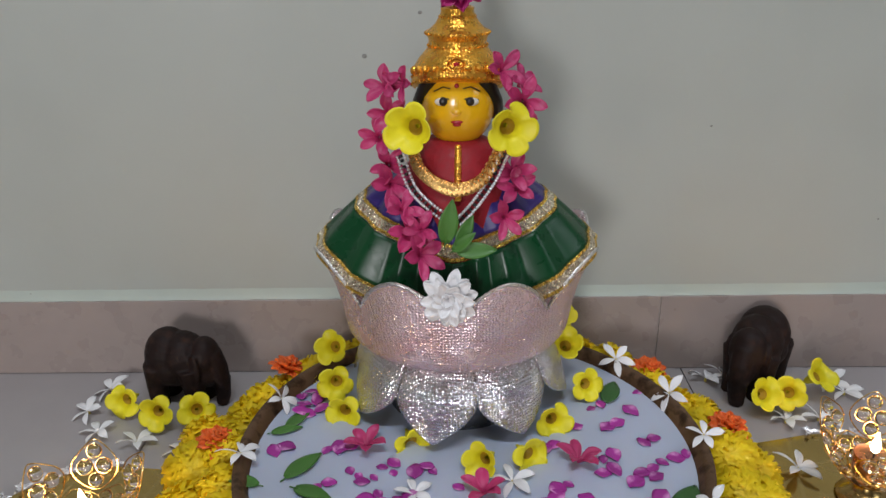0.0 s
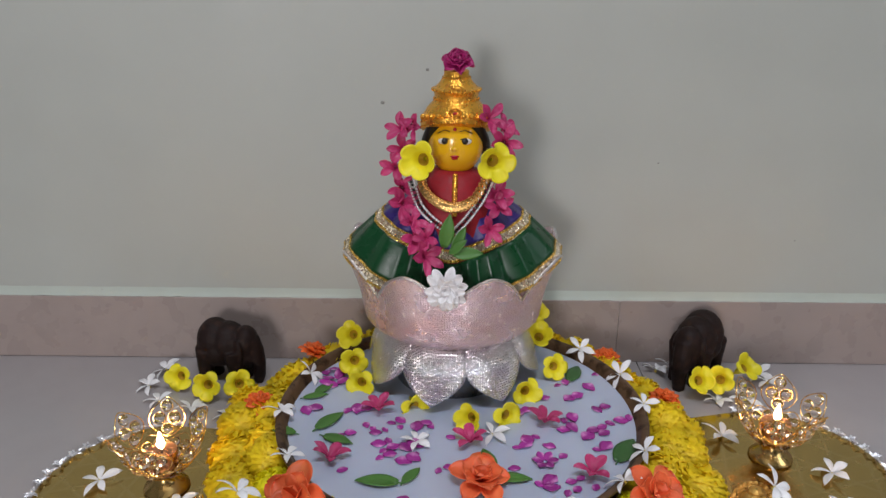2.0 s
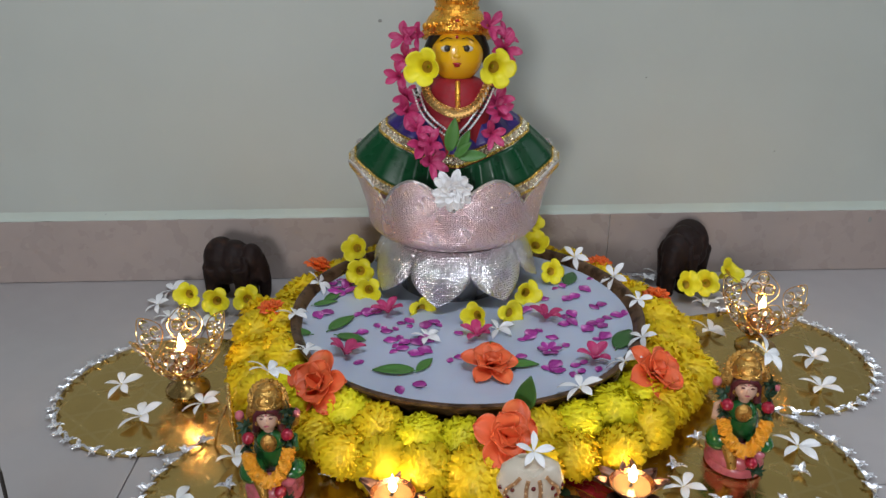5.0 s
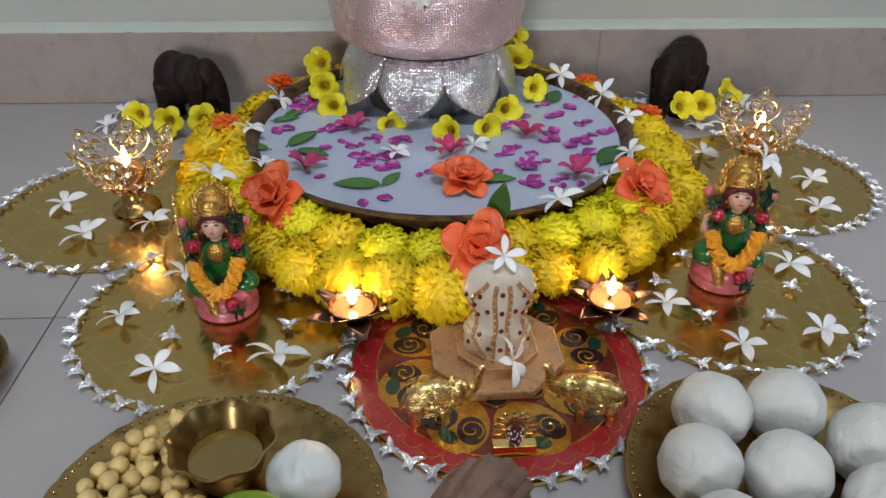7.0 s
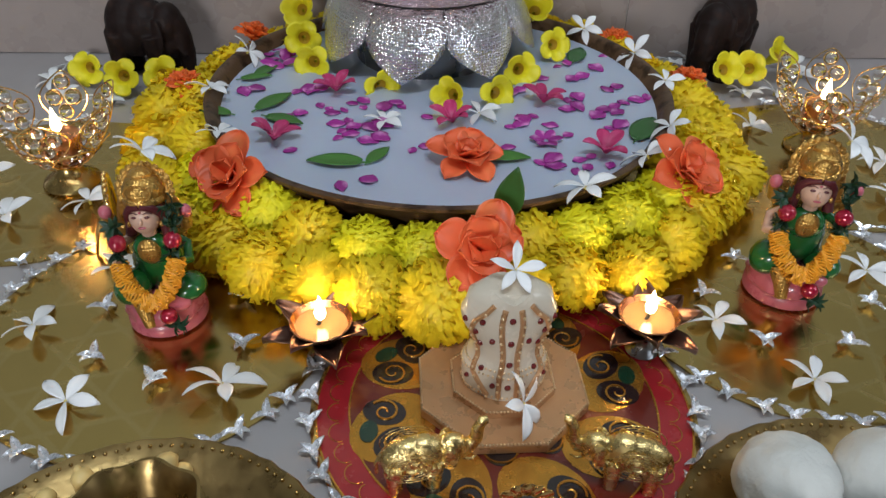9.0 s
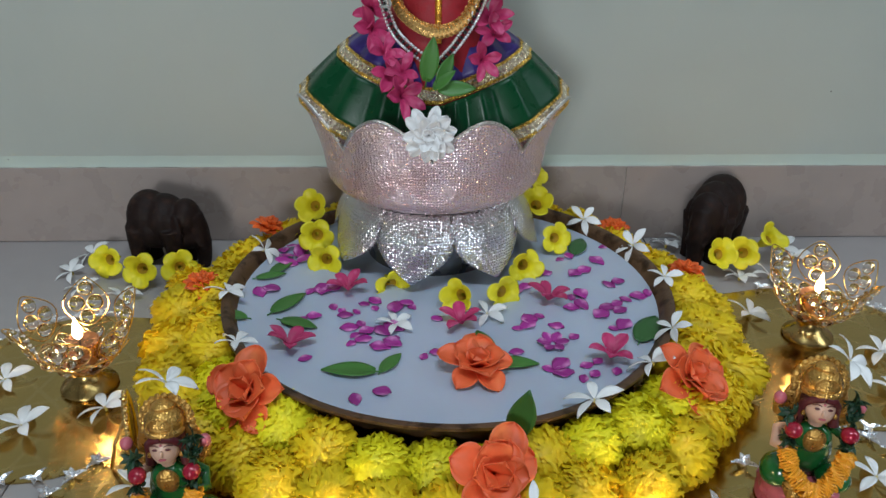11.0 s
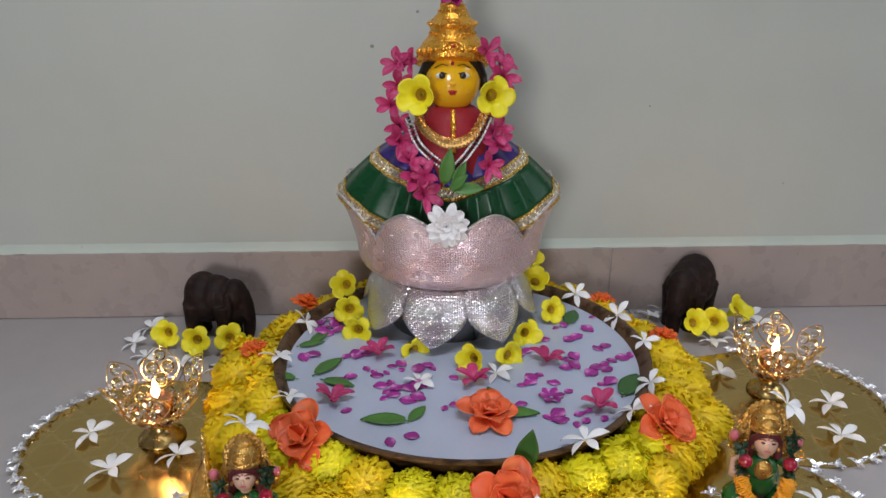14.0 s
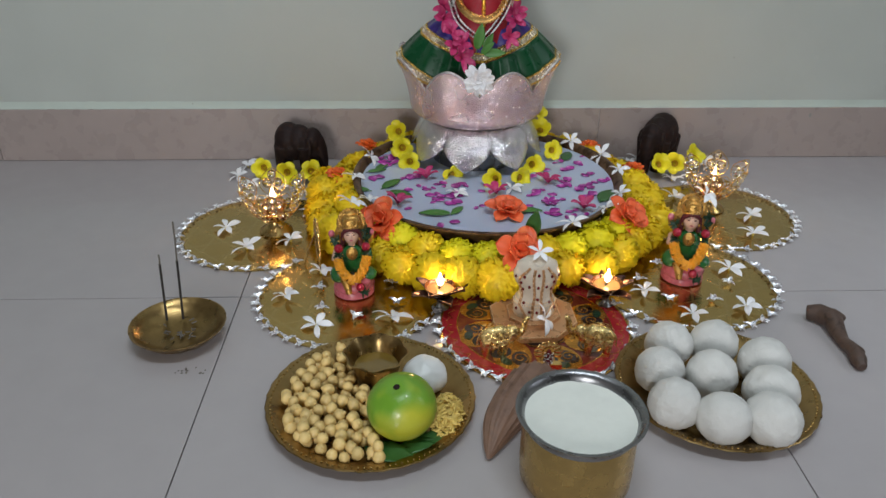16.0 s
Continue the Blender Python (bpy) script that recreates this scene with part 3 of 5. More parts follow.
disc = thing("printed_round_mat", "red and gold round mat with swirling print", "mat", pose(RD[0], RD[1], 0.0022, 0, 0, 6))
bm = bmesh.new()
lathe(bm, [(0.118, 0.0), (0.1285, 0.0), (0.1285, 0.0008), (0.106, 0.0009)], 96, close=False)
part("border", bm, M_RED_PRINT, disc, "red printed border")
bm = bmesh.new()
lathe(bm, [(0.1059, 0.0), (0.1059, 0.0009), (0.02, 0.0009)], 96)
part("field", bm, M_BROWN_PRINT, disc)
for r in (0.1285, 0.1062):
    bm = bmesh.new()
    tube(bm, [(r * math.cos(2 * math.pi * i / 96), r * math.sin(2 * math.pi * i / 96), 0.001) for i in range(96)], 0.0009, 4, closed=True)
    part("gold_ring", bm, M_GOLD_PRINT, disc)
bm = bmesh.new()
for i in range(40):
    a = 2 * math.pi * i / 40
    c = Vector((0.1125 * math.cos(a), 0.1125 * math.sin(a), 0.001))
    tube(bm, [c + 0.0085 * Vector((math.cos(a + b), math.sin(a + b), 0)) * (1.0 if abs(b) < 1.4 else 0.9) for b in [-1.5 + 0.3 * j for j in range(11)]], 0.0004, 4)
tagged(part("scallop_line", bm, M_GOLD_PRINT, disc, "fine gold scallop lines"), kind="stuff")


def flat_ellipse(bm, c, a, rx, ry, z0, z1, mat=0, n=24):
    lathe(bm, [(1, 0), (1, 1), (0.3, 1)], n, mat=mat)
    bm.verts.ensure_lookup_table()
    vs = bm.verts[-3 * n:]
    for v in vs:
        x, y = v.co.x * rx, v.co.y * ry
        v.co = (c[0] + x * math.cos(a) - y * math.sin(a), c[1] + x * math.sin(a) + y * math.cos(a), z0 if v.co.z < 0.5 else z1)


def swirl(bm, c, a, r, turns, sign, w):
    pts = []
    for i in range(30):
        t = i / 29
        b = a + sign * turns * 2 * math.pi * t
        pts.append((c[0] + r * (1 - 0.85 * t) * math.cos(b), c[1] + r * (1 - 0.85 * t) * math.sin(b), 0.0018))
    tube(bm, pts, lambda t: w * (1 - 0.4 * t), 4)


for i in range(8):
    a = 2 * math.pi * i / 8 + 0.2
    c = (0.078 * math.cos(a), 0.078 * math.sin(a))
    bm = bmesh.new()
    flat_ellipse(bm, c, a + 0.6, 0.033, 0.026, 0.0008, 0.0013)
    paisley = part("paisley", bm, M_GOLD_PRINT, disc)
    for s in (-1, 1):
        cc = (c[0] + 0.014 * math.cos(a + s * 1.35), c[1] + 0.014 * math.sin(a + s * 1.35))
        bm = bmesh.new()
        flat_ellipse(bm, cc, a + s * 0.5, 0.0150, 0.0115, 0.0011, 0.0016)
        part("dark_drop", bm, M_BLACK_PRINT, paisley)
        bm = bmesh.new()
        swirl(bm, cc, a + s, 0.0108, 1.4, s, 0.0011)
        part("curl", bm, M_GOLD_PRINT, paisley)
    bm = bmesh.new()
    flat_ellipse(bm, (c[0] + 0.017 * math.cos(a), c[1] + 0.017 * math.sin(a)), a + 1.2, 0.0092, 0.0062, 0.0012, 0.0019)
    part("green_drop", bm, M_GREEN_PRINT, paisley)
for i in range(8):
    a = 2 * math.pi * (i + 0.5) / 8 + 0.2
    bm = bmesh.new()
    flat_ellipse(bm, (0.041 * math.cos(a), 0.041 * math.sin(a)), a, 0.013, 0.011, 0.0008, 0.0013)
    part("dark_round", bm, M_BLACK_PRINT, disc)
    bm = bmesh.new()
    tube(bm, [(0.041 * math.cos(a) + 0.0115 * math.cos(b), 0.041 * math.sin(a) + 0.0105 * math.sin(b), 0.0014) for b in [2 * math.pi * j / 24 for j in range(24)]], 0.0008, 4, closed=True)
    part("gold_ring", bm, M_GOLD_PRINT, disc)

# ---- marigold garland round the dish ----
garland = thing("marigold_garland", "thick garland of yellow marigolds round the dish", "garland", pose(URLI[0], URLI[1], 0.002))
for row, (r, z, step, a0, a1) in enumerate(((0.286, 0.0270, 0.176, 118, 422), (0.250, 0.040, 0.190, 112, 428))):
    a = radians(a0)
    k = 0
    while a < radians(a1):
        q = r + rng.uniform(-0.010, 0.010)
        back = math.sin(a) > 0.2
        zz = z + rng.uniform(-0.003, 0.006)
        if back:
            q -= 0.02 if row == 0 else 0.0
        front = math.sin(a) < -0.35
        mesh = LIME_MARIGOLD[k % 2] if (row == 1 and front and k % 4) else MARIGOLD[k % 3]
        part("marigold", mesh, None, garland, m=pose(q * math.cos(a), q * math.sin(a), zz, rng.uniform(-40, 40), rng.uniform(-40, 40), rng.uniform(0, 360)) @ Matrix.Scale(rng.uniform(0.88, 1.06), 4))
        a += step * rng.uniform(0.9, 1.1)
        k += 1

# ---- loose flowers ----
for i, (x, y, z, rx, ry, s) in enumerate(((-0.147, 0.486, 0.066, 38, -22, 0.95), (0.232, 0.515, 0.064, 34, 22, 0.9), (0.054, 0.398, 0.064, 48, 0, 0.9), (0.046, 0.528, 0.063, 14, 0, 0.86))):
    put(HIBISCUS[i % 3], "orange_flower", "large orange double flower with wavy petals" + (" floating in milk" if i == 3 else " on the garland"), "flower", "orange flowers", x, y, z, rx, ry, 7 * i, s)
for x, y, z, rx in ((-0.245, 0.672, 0.058, 20), (0.287, 0.716, 0.056, 15), (-0.206, 0.815, 0.058, 25), (0.226, 0.825, 0.057, 20)):
    put(CRIMPED, "orange_marigold", "small orange crimped flower on the garland", "flower", "small orange flowers", x, y, z, rx, 0)
JL = "fresh white five-petalled flower lying on the "
for x, y in ((-0.424, 0.581), (-0.372, 0.512), (-0.282, 0.366), (-0.226, 0.293), (0.489, 0.647), (0.469, 0.577), (0.390, 0.459), (0.379, 0.350), (0.297, 0.328),
             (-0.125, 0.310), (-0.242, 0.436), (-0.306, 0.539), (0.243, 0.390), (0.372, 0.722), (-0.285, 0.640)):
    put(rng.choice(JASMINE), "white_flower", JL + "gold mat", "flower", "white flowers on the mat", x, y, 0.003, rng.uniform(-14, 14), rng.uniform(-14, 14), s=rng.uniform(0.95, 1.1))
for x, y in ((-0.450, 0.857), (-0.457, 0.808), (-0.425, 0.766), (-0.371, 0.747), (-0.310, 0.733), (0.478, 0.900), (0.486, 0.874), (0.392, 0.812), (0.432, 0.818), (0.321, 0.900), (0.345, 0.905)):
    put(rng.choice(JASMINE), "white_flower", JL + "floor tiles", "flower", "white flowers on the floor", x, y, 0.001, rng.uniform(-20, 20), rng.uniform(-20, 20), s=rng.uniform(0.95, 1.1))
for x, y in ((-0.193, 0.738), (-0.208, 0.640), (-0.176, 0.548), (0.190, 0.830), (0.238, 0.760), (0.254, 0.684), (0.238, 0.582), (0.205, 0.525), (0.143, 0.470)):
    d = Vector((x - URLI[0], y - URLI[1]))
    b = math.degrees(math.atan2(d.y, d.x))
    put(rng.choice(JASMINE), "white_flower", "white five-petalled flower resting on the dish rim", "flower", "white flowers on the dish rim", x, y, 0.0735, 12, rng.uniform(-30, 0) if d.y < 0.05 else rng.uniform(-55, -30), b, s=rng.uniform(0.8, 0.95))
for x, y in ((-0.032, 0.601), (0.060, 0.622)):
    put(rng.choice(JASMINE), "white_flower", "white flower floating in the milk", "flower", "white flowers in the milk", x, y, MILK - 0.002, s=0.9)

# trumpet flowers round the lotus and before the elephants
for i, (x, y, z, rx, ry) in enumerate(((-0.140, 0.828, 0.090, 42, -8), (-0.134, 0.775, 0.080, 55, -12), (-0.116, 0.738, 0.068, 62, 10), (-0.046, 0.692, 0.066, 70, 4), (0.040, 0.655, 0.070, 62, -12),
                                       (0.070, 0.668, 0.068, 66, 30), (0.100, 0.725, 0.070, 75, 30), (0.143, 0.783, 0.073, 55, 10), (0.128, 0.826, 0.090, 45, 12), (0.118, 0.850, 0.118, 50, 20))):
    put(TRUMPET[i % 4], "yellow_trumpet_flower", "yellow trumpet flower beside the silver lotus", "flower", "yellow trumpet flowers by the lotus", x, y, z, rx + rng.uniform(-14, 22), ry + rng.uniform(-26, 26), rng.uniform(-25, 25), rng.uniform(0.84, 1.0))
for i, (x, y, z, rx, ry) in enumerate(((-0.405, 0.826, 0.016, 70, -40), (-0.358, 0.800, 0.017, 62, 0), (-0.314, 0.800, 0.017, 62, 10), (0.366, 0.846, 0.018, 58, 25), (0.404, 0.850, 0.020, 52, 30), (0.436, 0.872, 0.022, 42, 20))):
    put(TRUMPET[(i + 1) % 4], "yellow_trumpet_flower", "yellow trumpet flower before the wooden elephant", "flower", "yellow trumpet flowers by the elephants", x, y, z, rx + rng.uniform(-8, 10), ry + rng.uniform(-12, 12), rng.uniform(-20, 20), 1.0)

# leaves, petals and pink flowers on the milk
for x, y, rz, k, s in ((-0.182, 0.609, 165, 0, 0.8), (-0.158, 0.620, 55, 1, 1.0), (-0.146, 0.606, -20, 0, 0.85), (-0.045, 0.522, 178, 0, 1.05), (-0.040, 0.522, 60, 1, 0.7), (0.060, 0.548, 105, 0, 0.95),
                       (0.062, 0.537, 0, 1, 0.9), (0.205, 0.575, 60, 2, 0.95), (-0.190, 0.690, 20, 1, 0.7), (-0.176, 0.700, 60, 0, 0.8), (0.168, 0.755, 70, 2, 0.8)):
    put(LEAVES[k], "green_leaf", "green oval leaf floating on the milk", "leaf", "leaves on the milk", x, y, MILK + 0.0012, 0, 3, rz, s * 1.12)
put(LEAVES[2], "green_leaf", "dark green leaf standing between orange flowers", "leaf", "", 0.074, 0.430, 0.072, 80, -80, 0, 0.95)
PL = "magenta and white rose petal floating on the milk"
PETALS_WEST = ((-0.180, 0.662), (-0.127, 0.665), (-0.113, 0.666), (-0.098, 0.634), (-0.084, 0.618), (-0.077, 0.595), (-0.072, 0.568), (-0.067, 0.640), (-0.055, 0.632), (-0.044, 0.590), (-0.044, 0.563), (-0.030, 0.578),
               (-0.034, 0.635), (-0.017, 0.636), (-0.002, 0.548), (0.009, 0.613), (0.028, 0.567), (-0.037, 0.494), (-0.059, 0.484), (-0.112, 0.543), (-0.126, 0.609), (-0.088, 0.626), (-0.070, 0.582))
PETALS_EAST = ((0.092, 0.672), (0.130, 0.711), (0.150, 0.745), (0.163, 0.712), (0.192, 0.742), (0.196, 0.687), (0.206, 0.778), (0.208, 0.656), (0.223, 0.663), (0.177, 0.626), (0.185, 0.600), (0.151, 0.659), (0.148, 0.637),
               (0.089, 0.597), (0.085, 0.557), (0.102, 0.614), (0.128, 0.603), (0.143, 0.584), (0.113, 0.531), (0.125, 0.525), (0.148, 0.537), (0.142, 0.517), (0.174, 0.528), (0.186, 0.640), (0.198, 0.634))
for x, y in PETALS_WEST + PETALS_EAST:
    for j in range(2 if rng.random() < 0.5 else 1):
        put(rng.choice(FALLEN), "rose_petal", PL, "petal", "rose petals on the milk", x + 0.011 * j, y + 0.006 * j, MILK - 0.0005 + 0.001 * j, rng.uniform(-4, 4), rng.uniform(-4, 4), s=rng.uniform(0.7, 1.55))
for i in range(9):
    a = i * 2.4
    put(rng.choice(FALLEN), "rose_petal", PL, "petal", "rose petals on the milk", -0.160 + 0.017 * math.cos(a) * (0.4 + 0.6 * (i % 2)), 0.745 + 0.020 * math.sin(a), MILK + 0.0005 * i, rng.uniform(-25, 25), rng.uniform(-25, 25), s=1.2)
for i in range(6):
    a = i * 1.05
    put(rng.choice(FALLEN), "rose_petal", PL, "petal", "rose petals on the milk", 0.121 + 0.009 * math.cos(a), 0.572 + 0.010 * math.sin(a), MILK + 0.001, 0, -12, math.degrees(a), 0.95)
for i, (x, y) in enumerate(((-0.086, 0.669), (-0.131, 0.561), (0.034, 0.605), (0.126, 0.653), (0.173, 0.551))):
    put(OLEANDER[i % 3], "pink_flower", "pink oleander flower floating on the milk", "flower", "pink flowers on the milk", x, y, MILK - 0.002, rng.uniform(-12, 12), rng.uniform(-12, 12), s=1.05)


# ---- carved elephants ----
def remeshed(ob, voxel, smooth=0):
    m = ob.modifiers.new("blend", "REMESH")
    m.mode, m.voxel_size, m.use_smooth_shade = "VOXEL", voxel, True
    if smooth:
        s = ob.modifiers.new("soften", "SMOOTH")
        s.factor, s.iterations = 0.5, smooth
    return ob


def brass_elephant(bm):
    """An elephant that faces +x with its trunk raised, 1 unit high at the back, feet at z = 0."""
    ball(bm, (-0.1, 0, 0.64), 0.52, 0.31, 0.33)
    ball(bm, (0.05, 0, 0.70), 0.34, 0.30, 0.30)
    ball(bm, (0.48, 0, 0.68), 0.25, 0.22, 0.27)
    for x, y in ((-0.40, 0.17), (-0.40, -0.17), (0.18, 0.17), (0.18, -0.17)):
        tube(bm, [(x, y, 0.0), (x, y, 0.06), (x, y, 0.3), (x, y, 0.6)], lambda t: 0.10 + 0.07 * t * t, 14)
    for s in (-1, 1):
        ball(bm, (0.40, 0.23 * s, 0.66), 0.14, 0.05, 0.23, m=Matrix.Rotation(0.5 * s, 4, "Z"))
        tube(bm, [(0.62, 0.08 * s, 0.50), (0.74, 0.10 * s, 0.46), (0.84, 0.10 * s, 0.52)], lambda t: 0.035 * (1 - 0.5 * t), 8)
    pts = [(0.58, 0, 0.62), (0.74, 0, 0.66), (0.84, 0, 0.82), (0.86, 0, 1.02), (0.92, 0, 1.16), (1.0, 0, 1.16)]
    tube(bm, pts, lambda t: 0.135 - 0.065 * t, 12)
    tube(bm, [(-0.58, 0, 0.75), (-0.66, 0, 0.55), (-0.65, 0, 0.35)], lambda t: 0.035, 8)
    return bm


def wooden_elephant(bm):
    """A stocky carved elephant that faces +x: high rump, domed head, flap ears, trunk down to the ground."""
    for x, z, rx, ry, rz in ((-0.26, 0.67, 0.36, 0.34, 0.36), (0.0, 0.65, 0.40, 0.33, 0.34), (-0.18, 0.55, 0.42, 0.35, 0.30), (0.38, 0.66, 0.25, 0.24, 0.29), (0.42, 0.50, 0.22, 0.20, 0.25)):
        ball(bm, (x, 0, z), rx, ry, rz)
    for x, y in ((-0.42, 0.17), (-0.42, -0.17), (0.22, 0.17), (0.22, -0.17)):
        tube(bm, [(x, y, 0.0), (x, y, 0.05), (x, y, 0.3), (x * 0.9, y, 0.6)], lambda t: 0.155 - 0.02 * math.sin(3.14 * t) + 0.05 * t * t, 14)
    for s in (-1, 1):
        ball(bm, (0.31, 0.235 * s, 0.60), 0.13, 0.045, 0.21, m=Matrix.Rotation(0.35 * s, 4, "Z"))
        ball(bm, (0.52, 0.15 * s, 0.72), 0.035, 0.03, 0.035)
        tube(bm, [(0.54, 0.12 * s, 0.46), (0.64, 0.13 * s, 0.36), (0.70, 0.12 * s, 0.33)], lambda t: 0.035 * (1 - 0.4 * t), 8)
    tube(bm, [(0.50, 0, 0.70), (0.59, 0, 0.52), (0.62, 0, 0.32), (0.61, 0, 0.14), (0.57, 0, 0.02)], lambda t: 0.16 - 0.06 * t, 12)
    tube(bm, [(-0.58, 0, 0.72), (-0.63, 0, 0.52), (-0.62, 0, 0.32)], lambda t: 0.035, 8)
    return bm


for x, y, rz, h, lab in ((-0.341, 0.842, -8, 0.099, "dark brown carved wooden elephant facing the dish"), (0.374, 0.888, 232, 0.105, "dark brown carved wooden elephant turned towards the dish")):
    bm = wooden_elephant(bmesh.new())
    bmesh.ops.scale(bm, vec=(h * 0.78, h * 0.90, h), verts=bm.verts[:])
    remeshed(thing("wooden_elephant", lab, "figurine", pose(x, y, 0.0, 0, 0, rz), bm, M_WOOD_DARK, group="wooden elephants"), 0.0018, 2)
M_GOLD_CHASED = material("chased_gold", (0.80, 0.60, 0.25), 0.26, 1.0, vary=0.12, scale=200, bump=0.7, bscale=420)
for x, y, rz in ((0.017, 0.236, 12), (0.143, 0.240, 170)):
    bm = brass_elephant(bmesh.new())
    bmesh.ops.scale(bm, vec=(0.041, 0.034, 0.043), verts=bm.verts[:])
    for j in range(5):
        r = 0.004 + 0.0028 * j
        for s in (-1, 1):
            tube(bm, [(-0.006 + 1.15 * r * math.cos(b), s * (0.0118 - 0.05 * r), 0.028 + 0.8 * r * math.sin(b)) for b in [2 * math.pi * k / 20 for k in range(20)]], 0.0006, 5, closed=True)
    remeshed(thing("brass_elephant", "shiny golden brass elephant with raised trunk", "figurine", pose(x, y, 0.0032, 0, 0, rz), bm, M_GOLD_CHASED, group="brass elephants"), 0.0007, 1)

# ---- flames ----
M_FLAME = glow("flame", (1.0, 0.72, 0.32), 28.0)
M_WICK = material("wick", (0.05, 0.04, 0.035), 0.9, vary=0.3)


def flame_mesh(h):
    bm = bmesh.new()
    lathe(bm, [(h * r, h * z) for r, z in ((0.05, 0.0), (0.16, 0.12), (0.20, 0.28), (0.16, 0.5), (0.09, 0.75), (0.02, 1.0))], 14)
    return bm


# ---- oil lamps on copper lotus petals ----
def oil_lamp(x, y, rz):
    lamp = thing("oil_lamp", "lit copper oil lamp on dark lotus petals", "oil lamp", pose(x, y, 0.0025, 0, 0, rz), group="copper oil lamps")
    bm = bmesh.new()
    lathe(bm, [(0.0125, 0.0), (0.0125, 0.001), (0.008, 0.004), (0.005, 0.009), (0.006, 0.016), (0.012, 0.020), (0.008, 0.021)], 28)
    part("foot", bm, M_STEEL, lamp, "silvery flared foot")
    for i in range(8):
        bm = bmesh.new()
        petal(bm, 0.038, 0.021, spin(2 * math.pi * i / 8 + 0.2, 14 if i % 2 else -2, 0.004, 0.016), cup=0.5, droop=-0.05, blunt=0.8, nu=6, nv=8)
        thicken(bm, 0.0006)
        part("petal", bm, M_DARK_METAL, lamp)
    bm = bmesh.new()
    lathe(bm, [(0.006, 0.020), (0.014, 0.024), (0.0205, 0.032), (0.0225, 0.0355), (0.0218, 0.0358), (0.0195, 0.0325), (0.0135, 0.026), (0.003, 0.0245)], 36)
    cup = part("cup", bm, M_COPPER, lamp, "shallow copper cup")
    bm = bmesh.new()
    lathe(bm, [(0.013, 0.0262), (0.0188, 0.0318), (0.004, 0.0319)], 28)
    part("oil", bm, M_OIL, cup)
    bm = bmesh.new()
    tube(bm, [(-0.004, 0, 0.030), (-0.001, 0, 0.033), (0, 0, 0.038)], 0.0013, 8)
    part("wick", bm, M_WICK, lamp)
    part("flame", flame_mesh(0.021), M_FLAME, lamp, m=pose(0, 0, 0.0365))
    flame_lamp(x, y, 0.056, 0.14)


M_OIL = material("lamp_oil", (0.34, 0.19, 0.07), 0.08, vary=0.08, coat=0.6)
oil_lamp(-0.058, 0.345, 10)
oil_lamp(0.179, 0.360, 30)

# ---- crystal lotus tea-light holders ----
M_GOLD_WIRE = material("gold_wire", (0.92, 0.58, 0.20), 0.2, 1.0, vary=0.08, scale=90, bump=0.0)
M_CRYSTAL = bpy.data.materials.new("crystal")
M_CRYSTAL.use_nodes = True
_b = M_CRYSTAL.node_tree.nodes["Principled BSDF"]
_b.inputs["Transmission Weight"].default_value, _b.inputs["Roughness"].default_value, _b.inputs["IOR"].default_value = 1.0, 0.03, 1.5
_b.inputs["Base Color"].default_value = (0.98, 0.95, 0.90, 1)


def petal_outline(L, W, n=26):
    pts = []
    for i in range(n):
        a = 2 * math.pi * i / n
        x = L * (0.5 - 0.5 * math.cos(a))
        y = W / 2 * math.sin(a) * (0.75 + 0.45 * math.sin(math.pi * min(1, x / L)) - 0.25 * (x / L))
        pts.append((x, y, 0.10 * L * math.sin(math.pi * x / L)))
    return pts


def crystal_holder(x, y, rz):
    ob = thing("crystal_candle_holder", "gold wire lotus candle holder with crystal beads, lit", "candle holder", pose(x, y, 0.0025, 0, 0, rz), group="crystal candle holders")
    bm = bmesh.new()
    lathe(bm, [(0.0265, 0.0), (0.0275, 0.002), (0.026, 0.005), (0.017, 0.011), (0.012, 0.016), (0.011, 0.022), (0.018, 0.027), (0.022, 0.028), (0.006, 0.029)], 40)
    part("foot", bm, M_BRASS, ob, "flared brass foot")
    bm = bmesh.new()
    lathe(bm, [(0.014, 0.029), (0.0175, 0.033), (0.0185, 0.052), (0.018, 0.053), (0.016, 0.051), (0.004, 0.049)], 32)
    cup = part("candle_cup", bm, M_COPPER, ob, "copper tea-light cup")
    bm = bmesh.new()
    tube(bm, [(0, 0, 0.048), (0.0004, 0, 0.056)], 0.001, 6)
    part("wick", bm, M_WICK, cup)
    part("flame", flame_mesh(0.024), M_FLAME, ob, m=pose(0, 0, 0.056))
    for n, L, W, r, z, tilt, a0, rows in ((6, 0.036, 0.036, 0.020, 0.024, 46, 0.0, ((0.30, 0, 0.0068), (0.62, -0.0075, 0.0062), (0.62, 0.0075, 0.0062))),
                                          (6, 0.049, 0.041, 0.0405, 0.046, 66, 0.52, ((0.20, 0, 0.0070), (0.48, -0.0088, 0.0078), (0.48, 0.0088, 0.0078), (0.78, 0, 0.0072)))):
        for i in range(n):
            m = spin(2 * math.pi * i / n + a0, tilt, r, z)
            bm = bmesh.new()
            tube(bm, petal_outline(L, W), 0.0007, 6, closed=True)
            for s, o, q in rows:
                tube(bm, [(s * L + q * math.cos(b), o + q * math.sin(b), 0.10 * L * math.sin(math.pi * s)) for b in [2 * math.pi * j / 16 for j in range(16)]], 0.0005, 5, closed=True)
            wire = part("wire_petal", bm, M_GOLD_WIRE, ob, m=m)
            for s, o, q in rows:
                bm = bmesh.new()
                ball(bm, (s * L, o, 0.10 * L * math.sin(math.pi * s)), q * 0.95, q * 0.95, q * 0.7, u=14, v=10)
                part("crystal", bm, M_CRYSTAL, wire)
    flame_lamp(x, y, 0.082, 0.17)
    return ob


